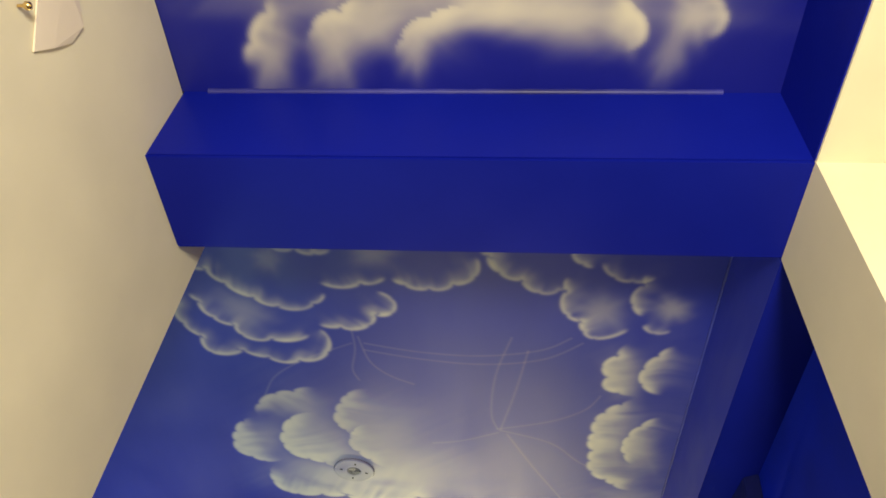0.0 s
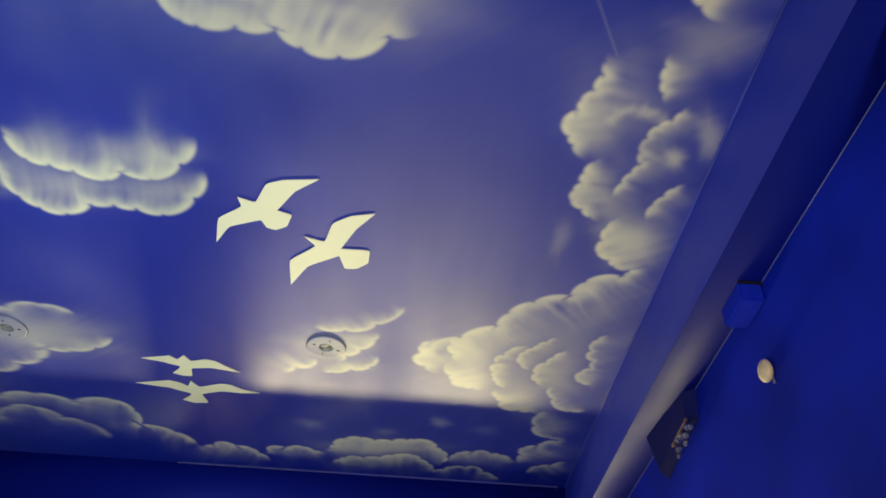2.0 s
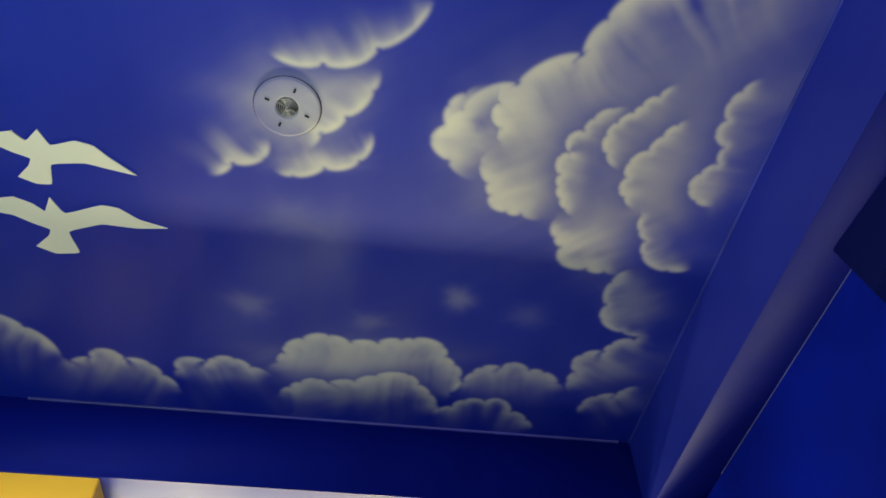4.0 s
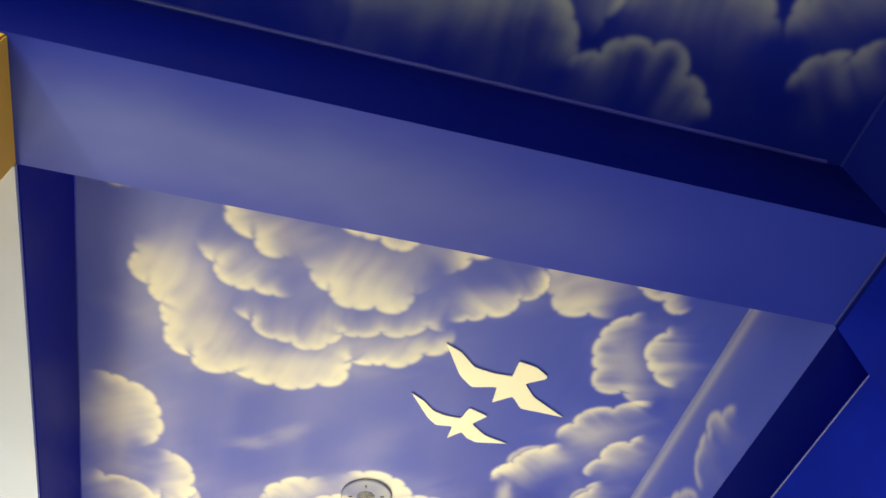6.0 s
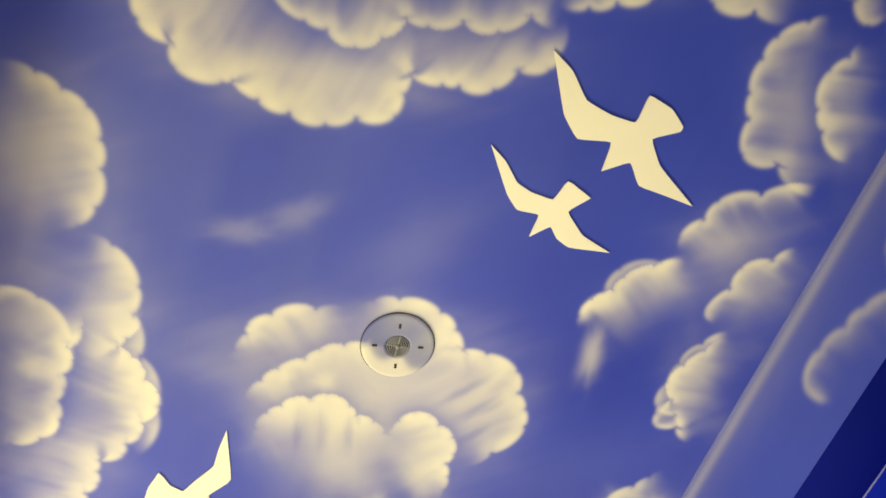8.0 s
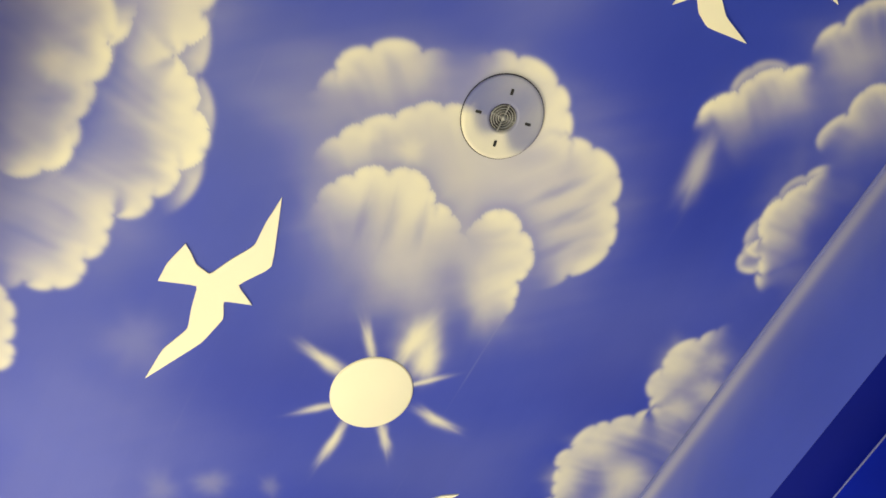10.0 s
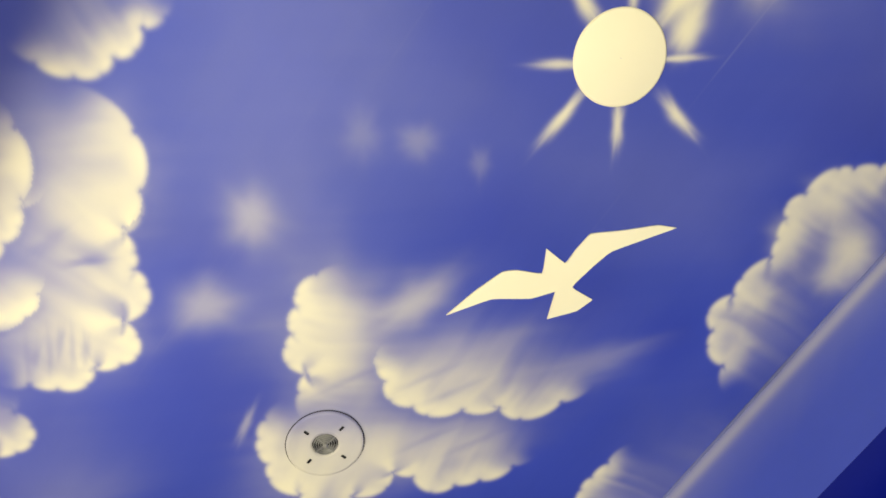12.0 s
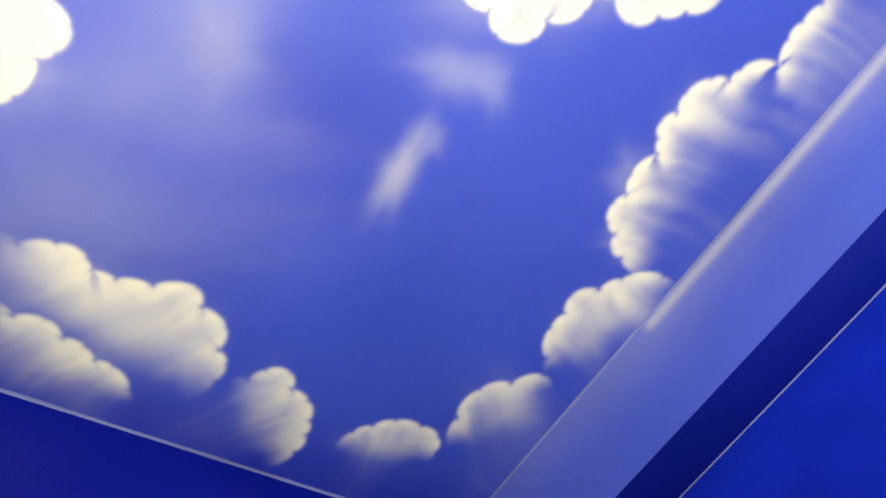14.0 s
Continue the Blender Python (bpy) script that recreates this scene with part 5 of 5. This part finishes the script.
bead("trim_ceiling_hall", (FACE, B1[1], TOP), (FACE, B2[0], TOP), 0.006, "pale filler bead between ceiling and soffit")
bead("trim_ceiling_gallery", (FACE, B2[1], TOP), (FACE, END, TOP), 0.006, "pale filler bead between ceiling and soffit", bead_paint)
bead("trim_wall_hall", (WALL, 2.9, LOW - 0.012), (WALL, B2[0] - 0.3, LOW - 0.012), 0.002, "pale filler bead between wall and soffit", bead_paint)
bead("trim_wall_gallery", (WALL, B2[1], LOW - 0.012), (WALL, END, LOW - 0.012), 0.003, "pale filler bead between wall and soffit", bead_paint)
bead("trim_beam_hall", (-1.2, B2[0], TOP), (FACE - 0.05, B2[0], TOP), 0.009, "pale filler bead between ceiling and beam", lilac_paint)
bead("trim_beam_passage", (LEFT + 0.08, B1[0], TOP), (1.05, B1[0], TOP), 0.011, "pale filler bead between ceiling and beam", lilac_paint)
bead("trim_end", (BAY, END, TOP), (FACE, END, TOP), 0.007, "pale filler bead between ceiling and end wall", bead_paint)
bead("trim_bay", (BAY, B2[1], TOP), (BAY, END, TOP), 0.003, "pale filler bead between ceiling and upstand")
bead("trim_jamb", (FACE, B2[0], LOW), (FACE, B2[1], LOW), 0.004, "pale filler bead at the beam's end")


# ---- things on the ceiling ----
def disc(bm, r0, r1, z, n=48, turn=0.0):
    """A flat ring, or a disc where r0 is 0."""
    outer = [bm.verts.new((r1 * math.cos(turn + k * math.tau / n), r1 * math.sin(turn + k * math.tau / n), z)) for k in range(n)]
    if r0:
        inner = [bm.verts.new((r0 * math.cos(turn + k * math.tau / n), r0 * math.sin(turn + k * math.tau / n), z)) for k in range(n)]
        for k in range(n):
            bm.faces.new((inner[k], inner[(k + 1) % n], outer[(k + 1) % n], outer[k]))
    else:
        bm.faces.new(outer)
    return bm


def lathe(profile, n=48):
    """A solid of revolution from (radius, height) pairs."""
    bm = bmesh.new()
    rings = [[bm.verts.new((r * math.cos(k * math.tau / n), r * math.sin(k * math.tau / n), z)) for k in range(n)] for r, z in profile]
    for p, q in zip(rings[:-1], rings[1:]):
        for k in range(n):
            bm.faces.new((p[k], q[k], q[(k + 1) % n], p[(k + 1) % n]))
    bmesh.ops.recalc_face_normals(bm, faces=bm.faces)
    for f in bm.faces:
        f.smooth = True
    return bm


def diffuser(x, y, turn, canvas, label, cream=None, painted=False):
    thing = new("ceiling_diffuser")
    thing.matrix_world = pose(x, y, TOP, 0, 0, turn) @ Matrix.Diagonal((0.94, 0.94, 1, 1))
    tagged(thing, label, "diffuser", "diffusers in the painted ceiling")
    plate = lathe([(0.101, 0.0), (0.1, -0.007), (0.097, -0.009), (0.09, -0.0088), (0.082, -0.0085), (0.074, -0.0083), (0.066, -0.008), (0.058, -0.008), (0.05, -0.008), (0.042, -0.008), (0.034, -0.008), (0.033, 0.0)])
    ob = part("plate", plate, plate_paint, thing, "round plate painted over with sky and cloud")
    layer = ob.data.color_attributes.new("mural", "FLOAT_COLOR", "POINT")
    c, s = math.cos(radians(turn)), math.sin(radians(turn))
    for v, d in zip(ob.data.vertices, layer.data):
        own = canvas.at(x + c * v.co.x - s * v.co.y, y + s * v.co.x + c * v.co.y)
        tone = 0.95 * own + 0.05 * np.array((0.3, 0.3, 0.36))
        if cream is not None:
            along = (v.co.x * cream[0] + v.co.y * cream[1]) / 0.1
            aside = (v.co.y * cream[0] - v.co.x * cream[1]) / 0.1
            edge = 0.18 + 0.35 * abs(math.sin(3.2 * aside + 0.6)) - along
            share = 1 / (1 + math.exp(16 * edge))
            tone = 0.45 * own + 0.55 * (share * WHITE + (1 - share) * np.array((0.09, 0.115, 0.30)))
        d.color = (*(own if painted else tone), 1)
    dark, bright = (blue_plate, blue_plate) if painted else (dark_metal, plate_metal)
    part("gap", disc(bmesh.new(), 0.1005, 0.1028, -0.0025), dark, thing, "dark gap round the plate")
    part("recess", disc(bmesh.new(), 0, 0.034, -0.001, 32), dark, thing, "dark round recess")
    for r in (0.0305, 0.0245, 0.0185, 0.0125):
        part("grille_ring", lathe([(r, -0.002), (r, -0.010), (r - 0.0017, -0.010), (r - 0.0017, -0.002)], 32), bright, thing)
    part("hub", lathe([(0.007, -0.002), (0.007, -0.011), (0.004, -0.014), (0.0005, -0.015)], 20), bright, thing)
    for k in range(2):
        bm = box(-0.033, 0.033, -0.0014, 0.0014, -0.0095, -0.006)
        bmesh.ops.rotate(bm, verts=bm.verts, matrix=Matrix.Rotation(k * math.pi / 2 + 0.15, 3, "Z"))
        part("spoke", bm, bright, thing)
    for k in range(4):
        bm = box(0.056, 0.071, -0.0035, 0.0035, -0.0105, -0.0078, 0.001)
        bmesh.ops.rotate(bm, verts=bm.verts, matrix=Matrix.Rotation(k * math.pi / 2, 3, "Z"))
        part("slot", bm, dark, thing, "small dark slot")
    return thing


blue_plate = shader("blue_plate", HALL_SKY, 0.4)
plate_paint = shader("plate_paint", "mural", 0.45, bump=0.05, vary=0.05, gloss=0.2)
diffuser(-0.231, 3.499, 12, sky_hall, "round metal air diffuser painted over in cloud grey")
diffuser(-0.219, 5.474, 20, sky_hall, "round metal air diffuser painted over in pale cloud")
diffuser(-1.665, 3.556, 5, sky_hall, "round metal air diffuser painted over in dark blue", painted=True)
diffuser(-1.745, 5.498, 5, sky_hall, "round metal air diffuser half covered by a painted cloud")
diffuser(0.209, 8.586, -12, sky_gallery, "round metal air diffuser painted half cream and half grey", cream=(-0.29, 0.957))
diffuser(0.262, 10.474, 8, sky_gallery, "round metal air diffuser painted over with cloud edges")
SHAPES = []
SHAPES.append([(-0.633, 4.758), (-0.605, 4.610), (-0.500, 4.534), (-0.511, 4.483), (-0.445, 4.507), (-0.394, 4.401), (-0.329, 4.374), (-0.192, 4.356), (-0.287, 4.428), (-0.366, 4.542), (-0.308, 4.561), (-0.334, 4.629), (-0.381, 4.655), (-0.416, 4.645), (-0.434, 4.601), (-0.567, 4.655)])
SHAPES.append([(-0.349, 5.005), (-0.343, 4.840), (-0.224, 4.737), (-0.270, 4.683), (-0.188, 4.708), (-0.153, 4.593), (-0.081, 4.543), (0.016, 4.519), (-0.060, 4.616), (-0.125, 4.743), (-0.005, 4.740), (-0.012, 4.820), (-0.060, 4.863), (-0.112, 4.869), (-0.133, 4.787), (-0.267, 4.868)])
SHAPES.append([(-1.151, 5.693), (-1.003, 5.654), (-1.007, 5.653), (-0.972, 5.686), (-0.931, 5.639), (-0.905, 5.693), (-0.832, 5.666), (-0.779, 5.677), (-0.740, 5.713), (-0.666, 5.768), (-0.758, 5.752), (-0.814, 5.741), (-0.915, 5.757), (-0.922, 5.833), (-0.969, 5.836), (-1.019, 5.816), (-0.980, 5.772), (-0.968, 5.744), (-1.021, 5.727), (-1.043, 5.716)])
SHAPES.append([(-1.237, 5.943), (-1.051, 5.896), (-1.052, 5.896), (-0.997, 5.917), (-0.965, 5.943), (-0.941, 5.884), (-0.906, 5.946), (-0.788, 5.895), (-0.736, 5.901), (-0.679, 5.940), (-0.593, 5.963), (-0.690, 5.975), (-0.796, 5.970), (-0.908, 6.014), (-0.881, 6.102), (-0.961, 6.114), (-1.018, 6.089), (-0.969, 6.039), (-0.960, 6.012), (-1.010, 5.994), (-1.065, 5.967), (-1.095, 5.964)])
SHAPES.append([(0.309, 7.768), (0.367, 7.795), (0.425, 7.849), (0.496, 7.862), (0.561, 7.862), (0.562, 7.790), (0.629, 7.804), (0.675, 7.835), (0.673, 7.848), (0.612, 7.884), (0.661, 7.939), (0.791, 8.010), (0.708, 8.005), (0.634, 8.002), (0.589, 7.951), (0.530, 7.994), (0.525, 7.919), (0.440, 7.940), (0.388, 7.896)])
SHAPES.append([(0.252, 8.013), (0.300, 8.040), (0.345, 8.082), (0.387, 8.094), (0.446, 8.097), (0.461, 8.039), (0.533, 8.065), (0.490, 8.114), (0.553, 8.163), (0.640, 8.186), (0.530, 8.203), (0.492, 8.188), (0.466, 8.162), (0.425, 8.203), (0.428, 8.141), (0.369, 8.147), (0.332, 8.117)])
SHAPES.append([(-0.146, 8.955), (-0.096, 9.117), (-0.149, 9.186), (-0.099, 9.221), (-0.161, 9.235), (-0.143, 9.277), (-0.163, 9.353), (-0.243, 9.487), (-0.236, 9.401), (-0.205, 9.332), (-0.218, 9.277), (-0.226, 9.220), (-0.307, 9.241), (-0.305, 9.195), (-0.287, 9.136), (-0.270, 9.150), (-0.249, 9.173), (-0.213, 9.185), (-0.186, 9.134), (-0.153, 9.083), (-0.153, 9.022)])
SHAPES.append([(0.656, 9.558), (0.554, 9.693), (0.542, 9.744), (0.530, 9.817), (0.600, 9.814), (0.585, 9.859), (0.534, 9.914), (0.504, 9.845), (0.464, 9.892), (0.380, 9.942), (0.312, 10.033), (0.333, 9.948), (0.360, 9.872), (0.387, 9.851), (0.448, 9.827), (0.414, 9.771), (0.479, 9.777), (0.477, 9.733), (0.481, 9.684), (0.542, 9.638), (0.612, 9.577)])
SHAPES.append([(-2.532, 4.952), (-2.313, 4.737), (-2.249, 4.743), (-2.174, 4.632), (-2.209, 4.757), (-2.181, 4.798), (-2.256, 4.870), (-2.227, 4.906), (-2.300, 4.993), (-2.422, 4.973), (-2.484, 4.960)])


def cutout(outline, label):
    """A thin card of the given outline, fixed flat to the ceiling."""
    pts = [Vector(p) for p in outline]
    line = []
    for a, b, c in zip(pts[-1:] + pts[:-1], pts, pts[1:] + pts[:1]):
        sharp = (a - b).angle(c - b) < radians(75)
        line += [b] if sharp else [b.lerp(a, 0.2), b.lerp((a + c) / 2, 0.06), b.lerp(c, 0.2)]
    mid = sum(line, Vector((0, 0))) / len(line)
    bm = bmesh.new()
    face = bm.faces.new([bm.verts.new((*(p - mid), -0.0045)) for p in line])
    made = bmesh.ops.extrude_face_region(bm, geom=[face])
    for v in made["geom"]:
        if isinstance(v, bmesh.types.BMVert):
            v.co.z = -0.0005
    bmesh.ops.triangulate(bm, faces=[f for f in bm.faces if len(f.verts) > 4])
    bmesh.ops.recalc_face_normals(bm, faces=bm.faces)
    ob = part("ceiling_cutout", bm, card)
    ob.matrix_world = pose(mid.x, mid.y, TOP)
    return tagged(ob, label, "cutout", "pale cutouts on the painted ceiling")


for shape in SHAPES:
    cutout(shape, "plain cream winged shape fixed flat on the painted sky")

sun = part("sun_disc", lathe([(0.0005, -0.006), (0.100, -0.006), (0.1045, -0.0045), (0.1055, -0.0005)], 64), card)
sun.matrix_world = pose(*SUN, TOP)
tagged(sun, "round cream sun disc fixed flat on the painted sky", "sun disc")


# ---- things on the walls ----
def sconce(y0, y1, z0, label):
    thing = new("wall_sconce")
    thing.matrix_world = pose(WALL, (y0 + y1) / 2, LOW - 0.013)
    tagged(thing, label, "sconce", "sconces under the soffit")
    h, d = (y1 - y0) / 2, LOW - 0.013 - z0
    bm = bmesh.new()
    ring = [bm.verts.new(p) for p in ((0, -h, 0), (-0.05, -0.9 * h, 0), (-0.09, 0.8 * h, 0), (0, h, 0), (0, -0.9 * h, -0.70 * d), (-0.05, -0.8 * h, -0.66 * d), (-0.05, 0.78 * h, -0.98 * d), (0, 0.9 * h, -1.08 * d))]
    for f in ((0, 3, 2, 1), (4, 5, 6, 7), (0, 1, 5, 4), (1, 2, 6, 5), (2, 3, 7, 6), (3, 0, 4, 7)):
        bm.faces.new([ring[k] for k in f])
    bmesh.ops.recalc_face_normals(bm, faces=bm.faces)
    bmesh.ops.bevel(bm, geom=list(bm.edges), offset=0.004, segments=2, affect="EDGES")
    part("housing", bm, sconce_paint, thing, "dark wedge-shaped housing")
    bm = box(-0.060, -0.048, -0.42 * h, 0.42 * h, -0.006, 0.006, 0.002)
    bmesh.ops.rotate(bm, verts=bm.verts, matrix=Matrix.Rotation(-math.atan2(0.13 * d, 0.84 * h), 3, "X"))
    bmesh.ops.translate(bm, verts=bm.verts, vec=(0, -0.5 * h, -0.80 * d))
    part("bar", bm, brass, thing, "gilt bar")
    rng = random.Random(label)
    for k in range(9):
        bm = bmesh.new()
        bmesh.ops.create_icosphere(bm, subdivisions=1, radius=rng.uniform(0.008, 0.016))
        bmesh.ops.translate(bm, verts=bm.verts, vec=(rng.uniform(-0.075, -0.03), (-0.95 + 0.1 * k) * h, -(0.80 + 0.02 * k + rng.uniform(0.04, 0.24)) * d))
        part("crystal", bm, crystal, thing, "faceted glass crystal")
    return thing


sconce_paint = shader("sconce_paint", (0.005, 0.009, 0.11), 0.5, gloss=0.1)
crystal = shader("crystal", (0.75, 0.72, 0.62), 0.08, metal=0.85, bump=0.0)
sconce(2.86, 3.40, 2.744, "dark blue wedge-shaped wall sconce with glass crystals")
sconce(5.08, 5.58, 2.785, "dark blue wall sconce with a gilt bar and crystals")

cover = new("cable_cover")
cover.matrix_world = pose(WALL, 4.45, LOW - 0.013)
tagged(cover, "small blue cable cover box under the soffit", "cable cover")
part("box", box(-0.085, -0.002, -0.085, 0.085, -0.08, -0.001, 0.006), wall_blue, cover)
part("edge", box(-0.088, -0.001, -0.091, -0.087, -0.012, -0.001, 0.001), dark_metal, cover, "black rubber edge")

sensor = new("wall_shell")
sensor.matrix_world = pose(WALL, 4.462, 2.662)
tagged(sensor, "small cream egg-shaped shell hooked on the blue wall", "wall ornament")
bm = bmesh.new()
bmesh.ops.create_uvsphere(bm, u_segments=24, v_segments=14, radius=0.04)
for v in bm.verts:
    v.co = Vector((v.co.x * 0.55 - 0.02, v.co.y * 0.85, v.co.z * (1.1 if v.co.z > 0 else 0.95)))
for f in bm.faces:
    f.smooth = True
part("body", bm, shell, sensor)
bm = bmesh.new()
bmesh.ops.create_cone(bm, segments=10, radius1=0.004, radius2=0.003, depth=0.02, cap_ends=True, matrix=Matrix.Translation((-0.008, -0.015, -0.042)))
part("hook", bm, plate_metal, sensor, "bent wire hook")

# a red stand beside the pier
stand = new("red_stand")
stand.matrix_world = pose(0.955, 1.69, 0, 0, 0, 18)
tagged(stand, "red-orange painted wooden stand beside the cream pier", "stand")
part("post", box(-0.021, 0.021, -0.014, 0.014, 0.0, 2.06, 0.003), red_paint, stand)
part("post", box(0.032, 0.052, -0.012, 0.012, 0.0, 1.985, 0.003), red_paint, stand)
part("foot", box(-0.06, 0.09, -0.12, 0.12, 0.0, 0.03, 0.004), red_paint, stand)

picture = new("wall_picture")
picture.matrix_world = pose(WALL, 3.0, 2.13)
tagged(picture, "gilt framed dark picture on the blue wall", "picture")
for a in (box(-0.03, -0.002, -0.66, 0.66, -0.05, 0.0, 0.004), box(-0.03, -0.002, -0.66, 0.66, -0.85, -0.80, 0.004), box(-0.03, -0.002, -0.66, -0.61, -0.80, -0.05, 0.004), box(-0.03, -0.002, 0.61, 0.66, -0.80, -0.05, 0.004)):
    part("frame_rail", a, gilt, picture, "gilt wooden frame rail")
part("panel", box(-0.014, -0.004, -0.61, 0.61, -0.80, -0.05), sconce_paint, picture, "dark picture panel")

# a patch of reflected light, built as a thin pink sheet, by a knob
ornament = new("wall_light_patch")
ornament.matrix_world = pose(LEFT, 0.985, 2.8)
tagged(ornament, "pale pink fan-shaped sheet for a reflected light patch, with a brass knob", "wall ornament")
bm = bmesh.new()
rim = [(-0.05, 0.03), (-0.02, 0.11), (0.04, 0.14), (0.10, 0.11), (0.11, 0.05), (0.085, -0.02), (0.06, -0.085)]
back = [bm.verts.new((0.002, y, z)) for y, z in rim]
front = [bm.verts.new((0.006 + 0.004 * (k % 2), y, z)) for k, (y, z) in enumerate(rim)]
bm.faces.new(back)
bm.faces.new(front[::-1])
for k in range(len(rim)):
    bm.faces.new((back[k], front[k], front[(k + 1) % len(rim)], back[(k + 1) % len(rim)]))
bmesh.ops.recalc_face_normals(bm, faces=bm.faces)
part("fan", bm, lit_patch, ornament)
knob = lathe([(0.003, 0.0), (0.004, 0.012), (0.009, 0.018), (0.008, 0.026), (0.001, 0.03)], 16)
bmesh.ops.rotate(knob, verts=knob.verts, matrix=Matrix.Rotation(math.pi / 2, 3, "Y"))
bmesh.ops.translate(knob, verts=knob.verts, vec=(0.002, -0.03, -0.07))
part("knob", knob, brass, ornament, "brass knob")
